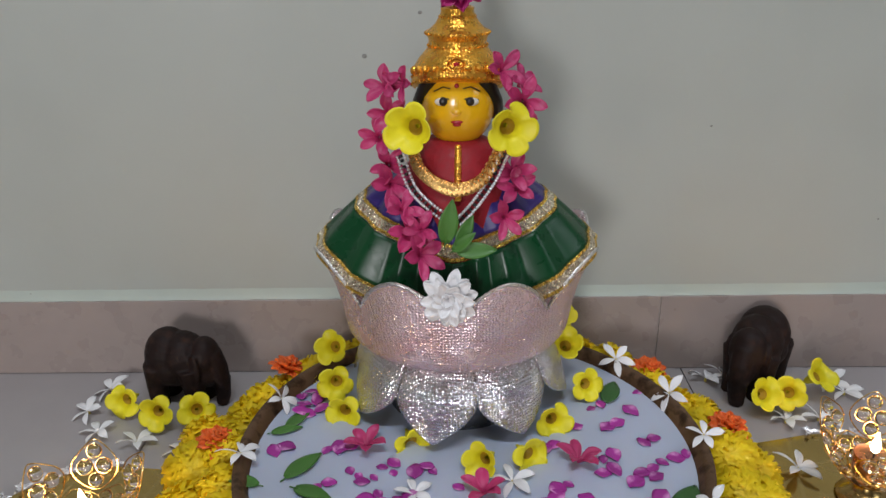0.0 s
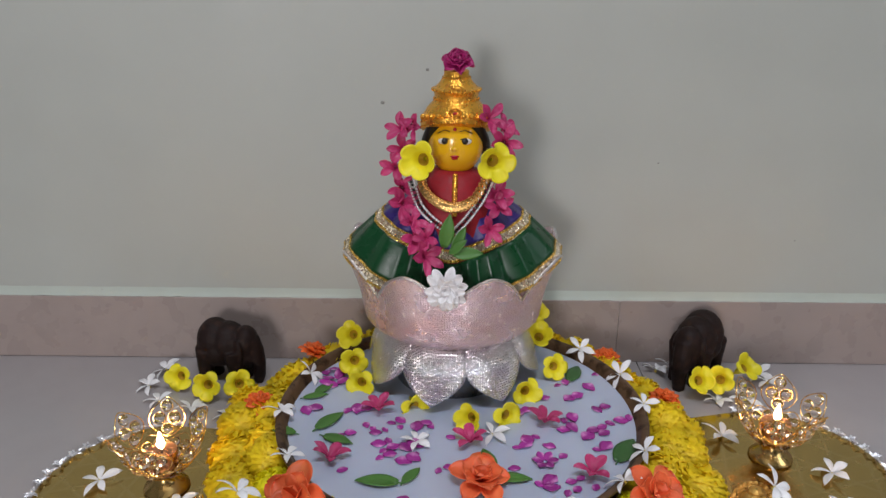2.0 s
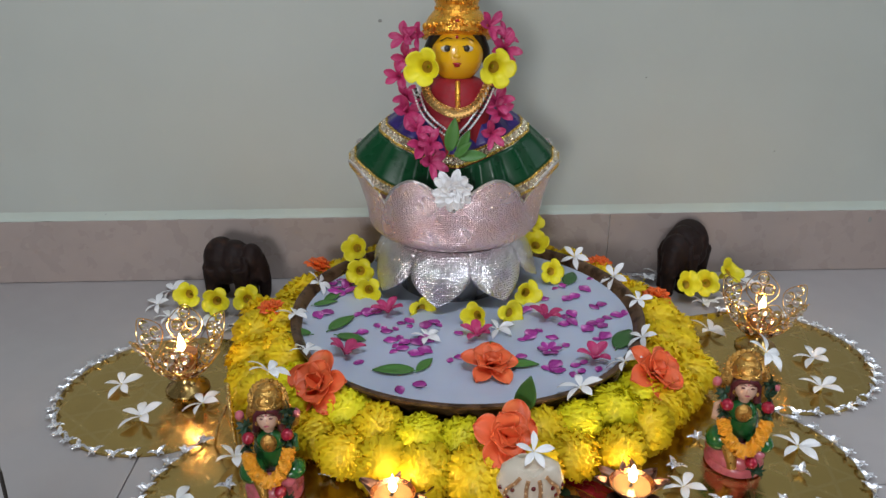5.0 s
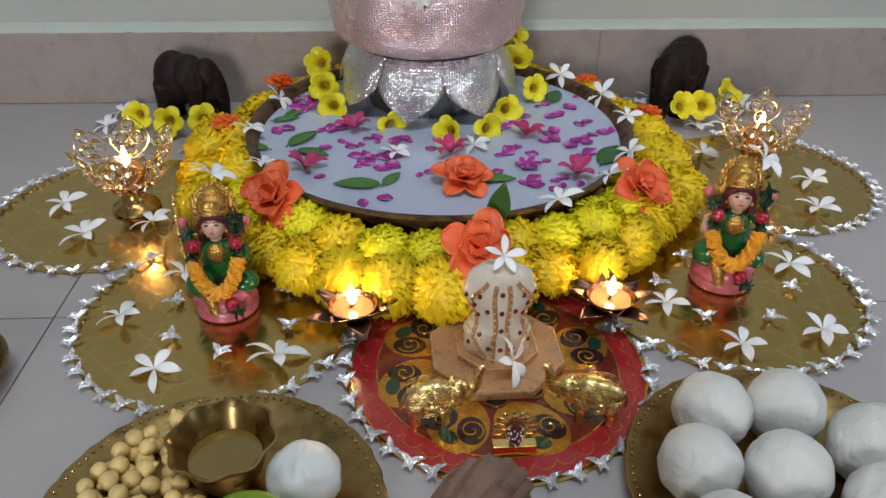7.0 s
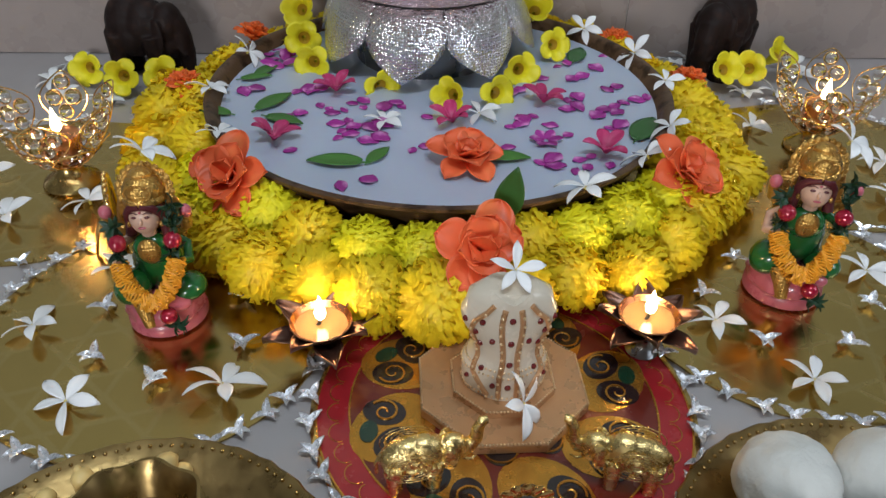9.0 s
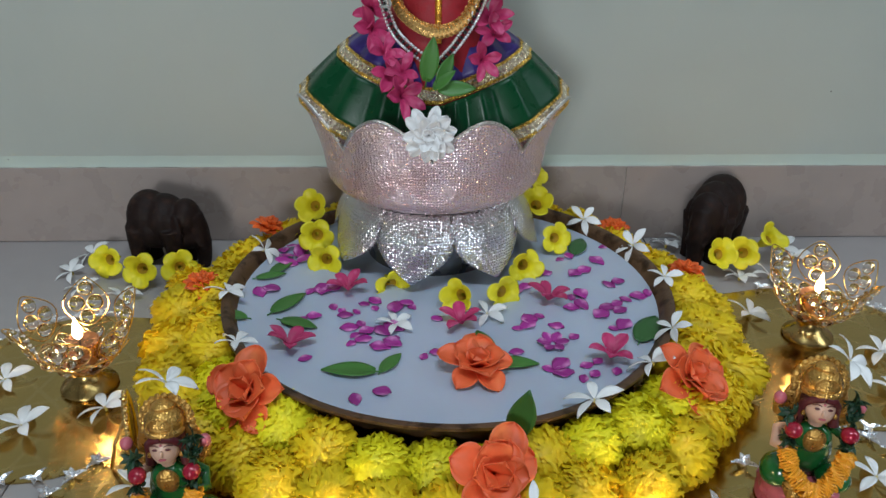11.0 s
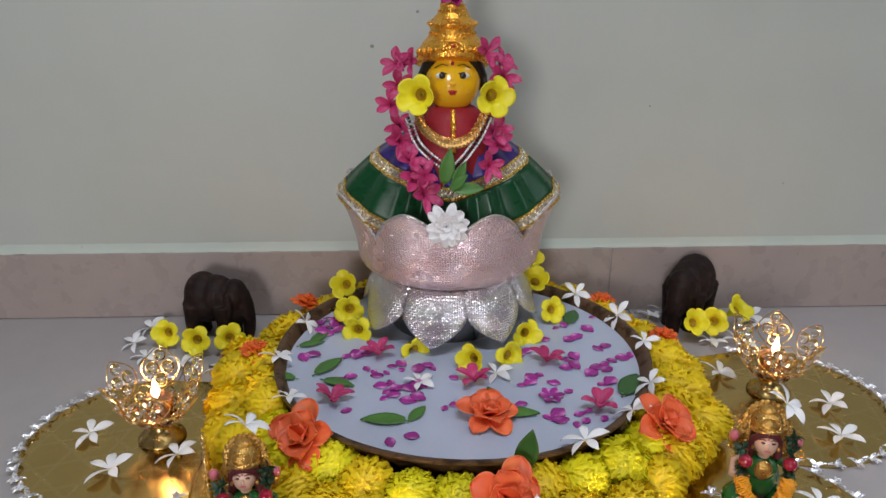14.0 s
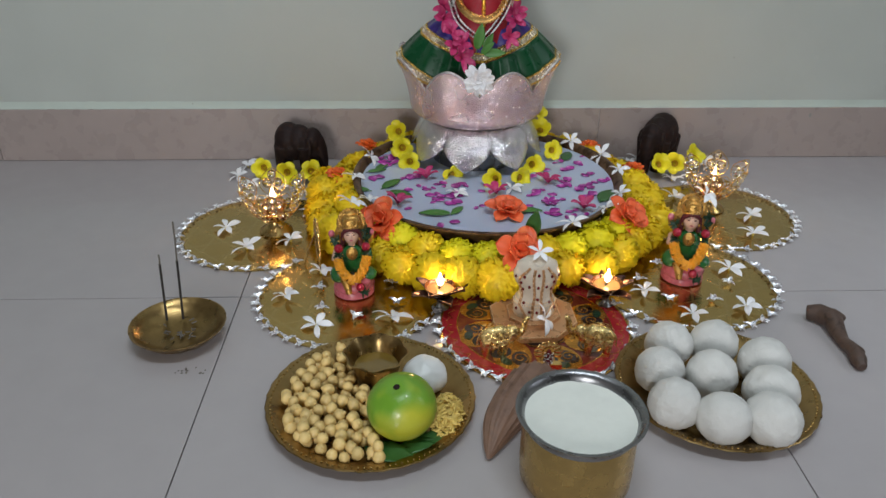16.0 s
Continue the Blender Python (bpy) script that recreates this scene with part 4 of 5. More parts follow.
crystal_holder(-0.338, 0.578, 12)
crystal_holder(0.425, 0.684, 40)


# ---- marble hooded ornament on its octagon ----
M_MARBLE = material("white_marble", (0.66, 0.58, 0.47), 0.25, vary=0.08, scale=50, bump=0.03, coat=0.3)
M_TAN = material("gilded_tan_paint", (0.52, 0.29, 0.14), 0.3, 0.35, vary=0.12, scale=80, bump=0.1)
M_GEM = material("red_gem", (0.14, 0.012, 0.015), 0.12, vary=0.2, coat=0.8)
M_PEARL = material("gold_bead", (0.80, 0.60, 0.36), 0.3, 0.6, vary=0.1)
orn = thing("marble_ornament", "white marble hooded ornament with gilt bands on octagonal base", "ornament", pose(0.071, 0.316, 0.0032, 0, 0, 4))
bm = bmesh.new()
lathe(bm, [(0.060, 0.0), (0.062, 0.001), (0.062, 0.0075), (0.0605, 0.009), (0.02, 0.0092)], 8)
bmesh.ops.rotate(bm, cent=(0, 0, 0), matrix=Matrix.Rotation(math.pi / 8, 3, "Z"), verts=bm.verts[:])
base = part("base", bm, M_TAN, orn, "octagonal gilded tan base", flat=True)


def octagon(r, z, count):
    pts = [Vector((r * math.cos(math.pi / 8 + math.pi / 4 * i), r * math.sin(math.pi / 8 + math.pi / 4 * i), z)) for i in range(9)]
    return [a.lerp(b, j / count) for a, b in zip(pts, pts[1:]) for j in range(count)]


bm = bmesh.new()
for p in octagon(0.0612, 0.0088, 20) + octagon(0.0375, 0.0148, 12):
    ball(bm, p, 0.0009, u=6, v=4)
part("bead_edge", bm, M_PEARL, base, "rows of tiny gold beads")
bm = bmesh.new()
lathe(bm, [(0.038, 0.0092), (0.038, 0.0145), (0.02, 0.0146)], 8)
bmesh.ops.rotate(bm, cent=(0, 0, 0), matrix=Matrix.Rotation(math.pi / 8, 3, "Z"), verts=bm.verts[:])
part("step", bm, M_TAN, orn, flat=True)


def hood(u, v):
    """The body: a waisted urn below, a broad heart-shaped hood above."""
    a = 2 * math.pi * u
    z = 0.0146 + 0.080 * v
    rx = float(np.interp(v, (0.0, 0.26, 0.32, 0.40, 0.52, 0.70, 0.82, 0.92, 1.0), (0.0285, 0.0290, 0.0255, 0.0215, 0.0222, 0.0300, 0.0315, 0.0265, 0.0150)))
    ry = 0.024 - 0.008 * v
    return (rx * math.sin(a), -ry * math.cos(a) * (1 + 0.05 * math.cos(4 * a)) - 0.004 * v, z + (0.006 * abs(math.sin(a)) if v > 0.9 else 0))


bm = bmesh.new()
grid(bm, hood, 40, 24, wrap=True)
bmesh.ops.holes_fill(bm, edges=[e for e in bm.edges if e.is_boundary])
lathe(bm, [(0.0125, 0.0930), (0.0110, 0.0975), (0.004, 0.0990)], 16, (0, -0.003, 0))
part("body", bm, M_MARBLE, orn)
for s in (-1, 1):
    for x0, bulge in ((0.0055, 0.0), (0.010, 0.019)):
        bm = bmesh.new()
        pts = []
        for i in range(22):
            v = 0.04 + 0.90 * i / 21
            ang = s * (x0 + bulge * math.sin(math.pi * v)) / 0.026
            q = hood((ang / (2 * math.pi)) % 1.0, v)
            pts.append(Vector(q) + Vector((0, -0.0006, 0)))
        tube(bm, pts, 0.0019, 6)
        band = part("band", bm, M_TAN, orn, "gilded band")
        bm = bmesh.new()
        for p in pts[::2]:
            ball(bm, p + Vector((0.001 * s, -0.0018, 0)), 0.0011, u=6, v=4)
        part("bead_row", bm, M_PEARL, band)
for x, v in ((-0.62, 0.8), (0.62, 0.8), (-0.85, 0.68), (0.85, 0.68), (-0.45, 0.62), (0.45, 0.62), (0.0, 0.85), (0.0, 0.62), (0.0, 0.4), (-0.7, 0.3), (0.7, 0.3), (-0.35, 0.15), (0.35, 0.15), (0.9, 0.55), (-0.9, 0.55), (-1.1, 0.15), (1.1, 0.15), (0.0, 0.15), (-1.15, 0.78), (1.15, 0.78)):
    bm = bmesh.new()
    ball(bm, (0, 0, 0), 0.0023, 0.0013, 0.0026, u=10, v=6)
    part("gem", bm, M_GEM, orn, m=Matrix.Translation(hood((x / (2 * math.pi)) % 1.0, v)))
for v in (0.03, 0.25, 0.31):
    bm = bmesh.new()
    for i in range(54):
        ball(bm, hood(i / 54, v), 0.0010, u=6, v=4)
    part("bead_row", bm, M_PEARL, orn, "ring of tiny gold beads")
put(JASMINE[1], "white_flower", "white flower on top of the marble ornament", "flower", "white flowers on ornaments", 0.073, 0.317, 0.1080, 30, 0, 20, 0.72)
put(JASMINE[2], "white_flower", "white flower leaning on the octagonal base", "flower", "white flowers on ornaments", 0.080, 0.282, 0.0260, 60, 0, 60, 0.85)

# ---- small gold ornament with a jewelled figure ----
brooch = thing("gold_ornament", "small gold stand with petal arch and jewelled centre", "ornament", pose(0.079, 0.203, 0.0032, 0, 0, 3))
bm = bmesh.new()
box(bm, -0.017, 0.017, -0.004, 0.005, 0.0, 0.010, bevel=0.0008)
part("plinth", bm, M_GOLD, brooch, flat=True)
for i in range(9):
    a = radians(-20 + 220 * i / 8)
    bm = bmesh.new()
    ball(bm, (0, 0, 0), 0.0052, 0.0011, 0.0036, u=12, v=6)
    tube(bm, [(0.0052 * math.cos(b), -0.0006, 0.0036 * math.sin(b)) for b in [2 * math.pi * j / 16 for j in range(16)]], 0.0005, 5, closed=True)
    part("petal", bm, M_GOLD, brooch, m=Matrix.Translation((0.0125 * math.cos(a), 0.003, 0.024 + 0.0125 * math.sin(a))) @ Matrix.Rotation(-a, 4, "Y"))
bm = bmesh.new()
lathe(bm, [(0.004, 0.010), (0.0055, 0.015), (0.0045, 0.020), (0.003, 0.023), (0.0036, 0.027), (0.001, 0.031)], 14)
part("jewel_post", bm, M_GEM, brooch)
bm = bmesh.new()
for j in range(26):
    a, zz = j * 2.4, 0.0115 + 0.017 * j / 26
    ball(bm, (0.0054 * math.sin(a), -abs(0.0052 * math.cos(a)), zz), 0.0008, u=6, v=4)
part("stones", bm, M_FOIL, brooch, "tiny clear stones")

# ---- brass plates with offerings ----
def plate(x, y, r, name, label):
    ob = thing(name, label, "plate", pose(x, y, 0.0))
    bm = bmesh.new()
    lathe(bm, [(r * 0.62, 0.0), (r * 0.78, 0.001), (r * 0.93, 0.010), (r * 1.0, 0.0135), (r * 1.005, 0.0145), (r * 0.995, 0.0155), (r * 0.90, 0.0125), (r * 0.80, 0.0055), (r * 0.72, 0.0030), (r * 0.3, 0.0028)], 96,
          wave=lambda a, k: 1 + (0.006 * math.cos(36 * a) if 2 < k < 8 else 0))
    part("dish", bm, M_BRASS_WORN, ob)
    bm = bmesh.new()
    for i in range(110):
        a = 2 * math.pi * i / 110
        ball(bm, (r * 0.955 * math.cos(a), r * 0.955 * math.sin(a), 0.0148), 0.0014, u=6, v=4)
    part("bead_rim", bm, M_BRASS, ob, "row of raised dots on the rim")
    return ob


PLATE_A, PLATE_B = (-0.137, 0.134), (0.277, 0.166)
plate(*PLATE_A, 0.122, "brass_plate", "round brass plate with chickpeas, lime and ghee bowl")
plate(*PLATE_B, 0.119, "brass_plate", "round brass plate with white sweet balls")
M_CHICK = material("chickpea", (0.72, 0.52, 0.20), 0.45, vary=0.15, scale=150, bump=0.2, bscale=300, random_amount=0.14)
M_RICE = material("yellow_rice", (0.66, 0.48, 0.12), 0.5, vary=0.2, scale=200, bump=0.4, bscale=300)
M_LADDU = material("white_coconut_ball", (0.63, 0.62, 0.585), 0.85, vary=0.07, scale=90, bump=1.0, bscale=260, random_amount=0.03, patch=(0.55, 0.50, 0.40), patch_scale=85, patch_low=0.70)
M_LIME = material("lime_skin", (0.16, 0.34, 0.02), 0.38, vary=0.15, scale=40, bump=0.3, bscale=500, patch=(0.46, 0.46, 0.03), patch_scale=11, patch_low=0.47, coat=0.25)
M_GHEE = material("ghee", (0.20, 0.125, 0.02), 0.06, vary=0.1, coat=0.8)
M_BUTTER = material("white_butter", (0.80, 0.80, 0.78), 0.4, vary=0.04, scale=40, bump=0.1, bscale=90)
M_CURD = material("milk_curd", (0.78, 0.80, 0.73), 0.35, vary=0.05, scale=60, bump=0.5, bscale=120)


def lump_mesh(name, r, mat, k, amp, freq, squash=1.0, u=44, v=30, rough=0.0):
    bm = bmesh.new()
    ball(bm, (0, 0, 0), r, u=u, v=v)
    for w in bm.verts:
        d = w.co.normalized()
        w.co *= 1 + amp * noise.noise(d * freq + Vector((k * 7, 0, 0))) + 0.35 * amp * noise.noise(d * freq * 3 + Vector((k * 3, 5, 0)))
        w.co *= 1 + rough * noise.noise(d * 17 + Vector((k, 2, 0)))
        w.co.z *= squash
    return to_mesh(name, bm, mat)


PEA = []
for k in range(4):
    bm = bmesh.new()
    ball(bm, (0, 0, 0), 0.0063, 0.0058, 0.0057, u=12, v=8)
    ball(bm, (0.0055, 0, 0.001), 0.0022, u=8, v=6)
    for w in bm.verts:
        w.co *= 1 + 0.10 * noise.noise(w.co * 260 + Vector((k * 9, 0, 0)))
    PEA.append(to_mesh("chickpea", bm, M_CHICK))
peas = random.Random(11)
laid = []
tries = 0
while len(laid) < 130 and tries < 6000:
    tries += 1
    a, r = peas.uniform(1.35, 4.95), 0.101 * math.sqrt(peas.random())
    x, y = PLATE_A[0] + r * math.cos(a), PLATE_A[1] + r * math.sin(a)
    if x > -0.128 and y > 0.075 or math.hypot(x + 0.134, y - 0.172) < 0.030 or x > -0.118 or math.hypot(x + 0.098, y - 0.088) < 0.040:
        continue
    z = 0.0088 + max(0, math.hypot(x - PLATE_A[0], y - PLATE_A[1]) - 0.09) * 0.3
    low = [q for q in laid if math.hypot(q[0] - x, q[1] - y) < 0.0112]
    if low:
        if len(laid) < 62 or max(q[2] for q in low) > 0.012:
            continue
        z = max(q[2] for q in low) + 0.0082
    laid.append((x, y, z))
for x, y, z in laid:
    put(peas.choice(PEA), "chickpea", "boiled pale yellow chickpea on the plate", "chickpea", "chickpeas on the plate", x, y, z, peas.uniform(0, 360), peas.uniform(0, 360), peas.uniform(0, 360), peas.uniform(1.05, 1.3))

ghee = thing("ghee_bowl", "small wavy-rimmed brass bowl of melted ghee", "bowl", pose(-0.134, 0.176, 0.003))
bm = bmesh.new()
wavy = lambda a, k: 1 + (0.045 * math.cos(8 * a) if k in (4, 5, 6) else 0.01 * math.cos(8 * a))
lathe(bm, [(0.016, 0.0), (0.018, 0.002), (0.026, 0.014), (0.031, 0.034), (0.037, 0.043), (0.0385, 0.0445), (0.0365, 0.0448), (0.030, 0.036), (0.0245, 0.015), (0.01, 0.006)], 80, wave=wavy)
part("bowl", bm, M_BRASS_WORN, ghee)
bm = bmesh.new()
lathe(bm, [(0.020, 0.012), (0.0265, 0.0250), (0.01, 0.0252)], 48)
part("ghee", bm, M_GHEE, ghee, "clear golden ghee")
thing("butter_ball", "smooth white ball of butter on the plate", "butter", pose(-0.075, 0.160, 0.0255), lump_mesh("butter_ball", 0.0265, M_BUTTER, 1, 0.07, 2.0, 0.86))
lime = thing("green_lime", "large green and yellow lime on leaves", "lime", pose(-0.098, 0.087, 0.0395, 12, -8, 0) @ Matrix.Scale(1.04, 4))
bm = bmesh.new()
ball(bm, (0, 0, 0), 0.0375, 0.0375, 0.0345, u=36, v=24)
for w in bm.verts:
    d = math.hypot(w.co.x, w.co.y)
    w.co.z *= 1 - 0.10 * math.exp(-(d / 0.007) ** 2)
part("fruit", bm, M_LIME, lime)
bm = bmesh.new()
lathe(bm, [(0.0032, 0.0305), (0.0036, 0.0322), (0.0015, 0.0328)], 12)
part("stem_end", bm, M_WOOD_DARK, lime, "small brown stem scar")
for x, y, rz, s in ((-0.135, 0.058, -25, 1.25), (-0.105, 0.047, 8, 1.15), (-0.085, 0.052, 40, 1.0), (-0.100, 0.052, 20, 0.9)):
    put(LEAVES[2], "betel_leaf", "dark green betel leaf under the lime", "leaf", "betel leaves under the lime", x, y, 0.006, 0, 0, rz, s)
bm = bmesh.new()
rice = random.Random(3)
for i in range(260):
    a, r = rice.uniform(0, 6.283), 0.021 * math.sqrt(rice.random())
    h = 0.004 + 0.020 * (1 - (r / 0.022) ** 2) * rice.random() ** 0.5
    ball(bm, (0.75 * r * math.cos(a), 1.25 * r * math.sin(a), h), 0.0034, 0.0013, 0.0012, u=6, v=4, m=Euler((rice.uniform(0, 6), rice.uniform(-0.6, 0.6), rice.uniform(0, 6))).to_matrix().to_4x4())
ball(bm, (0, 0, 0.006), 0.014, 0.022, 0.012, u=12, v=8)
thing("yellow_rice", "small heap of yellow turmeric rice on the plate", "rice", pose(-0.048, 0.106, 0.003) @ Matrix.Scale(1.3, 4), bm, M_RICE, kind="stuff")
LADDU = [lump_mesh("sweet_ball", 0.0298, M_LADDU, k, 0.05, 2.4, 0.96, 72, 48, 0.014) for k in range(4)]
for i, (x, y) in enumerate(((0.233, 0.222), (0.290, 0.224), (0.340, 0.186), (0.208, 0.168), (0.268, 0.160), (0.328, 0.130), (0.210, 0.107), (0.258, 0.083), (0.312, 0.082))):
    put(LADDU[i % 4], "sweet_ball", "round white coconut sweet ball on the plate", "sweet", "white sweet balls on the plate", x, y, 0.0305, 70 * i, 0, 50 * i, 1.0 + 0.03 * (i % 3))

# ---- pot of milk ----
pot = thing("brass_pot", "brass pot with steel rim, full of white milk", "pot", pose(0.086, 0.022, 0.0))
bm = bmesh.new()
lathe(bm, [(0.045, 0.0), (0.053, 0.002), (0.0575, 0.010), (0.0585, 0.03), (0.0578, 0.06), (0.0572, 0.078)], 64, close=False)
lathe(bm, [(0.045, 0.0), (0.02, 0.0005)], 64)
part("body", bm, M_BRASS, pot, "polished brass body")
bm = bmesh.new()
lathe(bm, [(0.0572, 0.0775), (0.0585, 0.083), (0.0625, 0.0895), (0.0655, 0.0915), (0.0660, 0.0925), (0.0640, 0.0930), (0.0590, 0.0895), (0.0560, 0.0830), (0.0555, 0.06), (0.05, 0.004)], 72, close=False)
part("rim", bm, M_STEEL, pot, "dark steel lining and flared rim")
bm = bmesh.new()
lathe(bm, [(0.0545, 0.06), (0.0568, 0.0835), (0.0545, 0.0830), (0.04, 0.0834), (0.015, 0.0838)], 64)
for w in bm.verts:
    if w.co.z > 0.08:
        w.co.z += 0.0008 * noise.noise(w.co * 90)
part("milk", bm, M_CURD, pot, "creamy white milk")

# ---- incense ----
inc = thing("incense_bowl", "shallow worn brass bowl for incense ash", "bowl", pose(-0.405, 0.268, 0.0))
bm = bmesh.new()
lathe(bm, [(0.022, 0.0), (0.032, 0.001), (0.048, 0.008), (0.058, 0.018), (0.0625, 0.0235), (0.0625, 0.0248), (0.0605, 0.0245), (0.055, 0.0175), (0.045, 0.009), (0.03, 0.0035), (0.01, 0.003)], 64)
part("bowl", bm, M_BRASS_WORN, inc)
bm = bmesh.new()
ash = random.Random(8)
for i in range(22):
    a, r = ash.uniform(0, 6.28), ash.uniform(0, 0.03)
    p = Vector((r * math.cos(a), r * math.sin(a), 0.005 + r * 0.1))
    b = ash.uniform(0, 6.28)
    tube(bm, [p, p + 0.007 * Vector((math.cos(b), math.sin(b), 0.1))], 0.0009, 5)
M_ASH = material("ash", (0.16, 0.14, 0.12), 0.9, vary=0.3)
part("ash", bm, M_ASH, inc, "bits of grey ash")
M_INCENSE = material("incense_paste", (0.03, 0.026, 0.024), 0.85, vary=0.3, scale=300)
for x, y, top, split in ((-0.431, 0.296, (-0.427, 0.300, 0.109), 0.86), (-0.410, 0.300, (-0.397, 0.291, 0.162), 0.62)):
    st = thing("incense_stick", "thin burning incense stick with grey ash tip", "incense stick", pose(x, y, 0.009), group="incense sticks")
    d = Vector(top) - Vector((x, y, 0.009))
    bm = bmesh.new()
    tube(bm, [(0, 0, 0), d * split], 0.0017, 8)
    part("paste", bm, M_INCENSE, st)
    bm = bmesh.new()
    tube(bm, [d * split, d * (0.5 + split / 2) + Vector((0.0006, 0, 0)), d], 0.0012, 8)
    part("ash_tip", bm, M_ASH, st, "grey ash end")
bm = bmesh.new()
for i in range(14):
    ball(bm, (ash.uniform(-0.02, 0.02), ash.uniform(-0.006, 0.006), 0.0005), ash.uniform(0.0008, 0.002), ash.uniform(0.0008, 0.002), 0.0005, u=6, v=4)
thing("ash_crumbs", "crumbs of ash on the floor tile", "ash", pose(-0.372, 0.197, 0.0), bm, M_ASH, kind="stuff")

# ---- wooden pieces ----
M_HUSK = material("brown_husk", (0.17, 0.095, 0.06), 0.55, vary=0.3, scale=120, bump=0.5, bscale=260, patch=(0.10, 0.05, 0.03), patch_scale=70)


def husk(u, v):
    """A pointed fibrous shell, lying along -y, tip down on the floor."""
    a = 2 * math.pi * u
    w = (1 - v ** 1.8) * 0.92 + 0.10
    r = (0.030 * w) * (1 + 0.05 * math.sin(13 * a) + 0.03 * math.sin(29 * a + 4 * v))
    x = 0.056 - 0.058 * v - 0.008 * math.sin(math.pi * v)
    y = 0.150 - 0.105 * v
    return (x + r * math.cos(a), y + 0.35 * r * math.sin(a), 0.024 - 0.018 * v + 0.75 * r * math.sin(a))


bm = bmesh.new()
grid(bm, husk, 64, 26, wrap=True)
bmesh.ops.holes_fill(bm, edges=[e for e in bm.edges if e.is_boundary])
thing("coconut_husk", "brown fibrous dried coconut husk beside the pot", "husk", Matrix(), bm, M_HUSK)
bm = bmesh.new()
pts = [(0.456, 0.330, 0.011), (0.470, 0.325, 0.013), (0.482, 0.308, 0.014), (0.479, 0.285, 0.010), (0.477, 0.262, 0.009), (0.481, 0.240, 0.010), (0.479, 0.222, 0.008), (0.477, 0.208, 0.007)]
tube(bm, pts, lambda t: (0.010, 0.0135, 0.0145, 0.011, 0.008, 0.0095, 0.0105, 0.006)[round(t * 7)], 16)
ball(bm, (0.490, 0.306, 0.018), 0.008, 0.007, 0.006)
ball(bm, (0.487, 0.318, 0.019), 0.006, 0.006, 0.005)
ball(bm, (0.486, 0.236, 0.012), 0.006, 0.008, 0.006)
M_WOOD_KNOT = material("knotty_wood", (0.075, 0.045, 0.032), 0.55, vary=0.35, scale=120, bump=0.5, bscale=200, patch=(0.035, 0.02, 0.015), patch_scale=80)
ob = remeshed(thing("carved_wood_piece", "dark brown carved wooden piece on the floor", "carving", Matrix(), bm, M_WOOD_KNOT), 0.0014, 3)

# ---- small gold frame behind the seated figurine ----
fr = thing("photo_stand", "small ornate gold standing photo holder", "frame", pose(-0.249, 0.468, 0.0025, 0, 0, 108))
bm = bmesh.new()
tube(bm, [(0.018 * math.cos(b), 0, 0.042 + 0.030 * math.sin(b)) for b in [2 * math.pi * j / 40 for j in range(40)]], 0.0028, 8, closed=True)
for j in range(28):
    b = 2 * math.pi * j / 28
    ball(bm, (0.0212 * math.cos(b), 0, 0.042 + 0.0335 * math.sin(b)), 0.0024, u=8, v=6)
tube(bm, [(-0.012, 0, 0.001), (-0.009, 0, 0.008), (0, 0, 0.012), (0.009, 0, 0.008), (0.012, 0, 0.001)], 0.0024, 8)
tube(bm, [(0, 0.004, 0.05), (0, 0.016, 0.025), (0, 0.022, 0.001)], 0.0016, 6)
part("frame", bm, M_GOLD, fr)
bm = bmesh.new()
lathe(bm, [(1, -1), (1, 1), (0.2, 1)], 32)
for w in bm.verts:
    w.co = Vector((w.co.x * 0.017, w.co.z * 0.001, 0.042 + w.co.y * 0.029))
part("panel", bm, M_BROWN_PRINT, fr, "dark reddish panel")

# ---- seated figurines ----
M_FIG_PINK = material("pink_glaze", (0.55, 0.13, 0.17), 0.3, vary=0.2, scale=90, bump=0.1, coat=0.4)
M_FIG_GREEN = material("green_glaze", (0.015, 0.12, 0.025), 0.22, vary=0.25, scale=90, bump=0.1, coat=0.6)
M_FIG_SKIN = material("cream_glaze", (0.72, 0.46, 0.34), 0.35, vary=0.12, scale=90, bump=0.05)
M_FIG_GOLD = material("gold_paint", (0.62, 0.36, 0.09), 0.32, 0.8, vary=0.2, scale=200, cells=0.3, bscale=400)
M_FIG_DARK = material("maroon_paint", (0.10, 0.015, 0.02), 0.4, vary=0.3)
M_BEAD = material("red_bead", (0.38, 0.008, 0.035), 0.12, 0.3, vary=0.1, coat=0.8)
M_GARLAND = material("orange_ribbon", (0.86, 0.38, 0.02), 0.5, vary=0.15, scale=150, bump=0.3)
M_DARKGREEN = material("dark_ribbon", (0.012, 0.045, 0.02), 0.5, vary=0.4, scale=200)


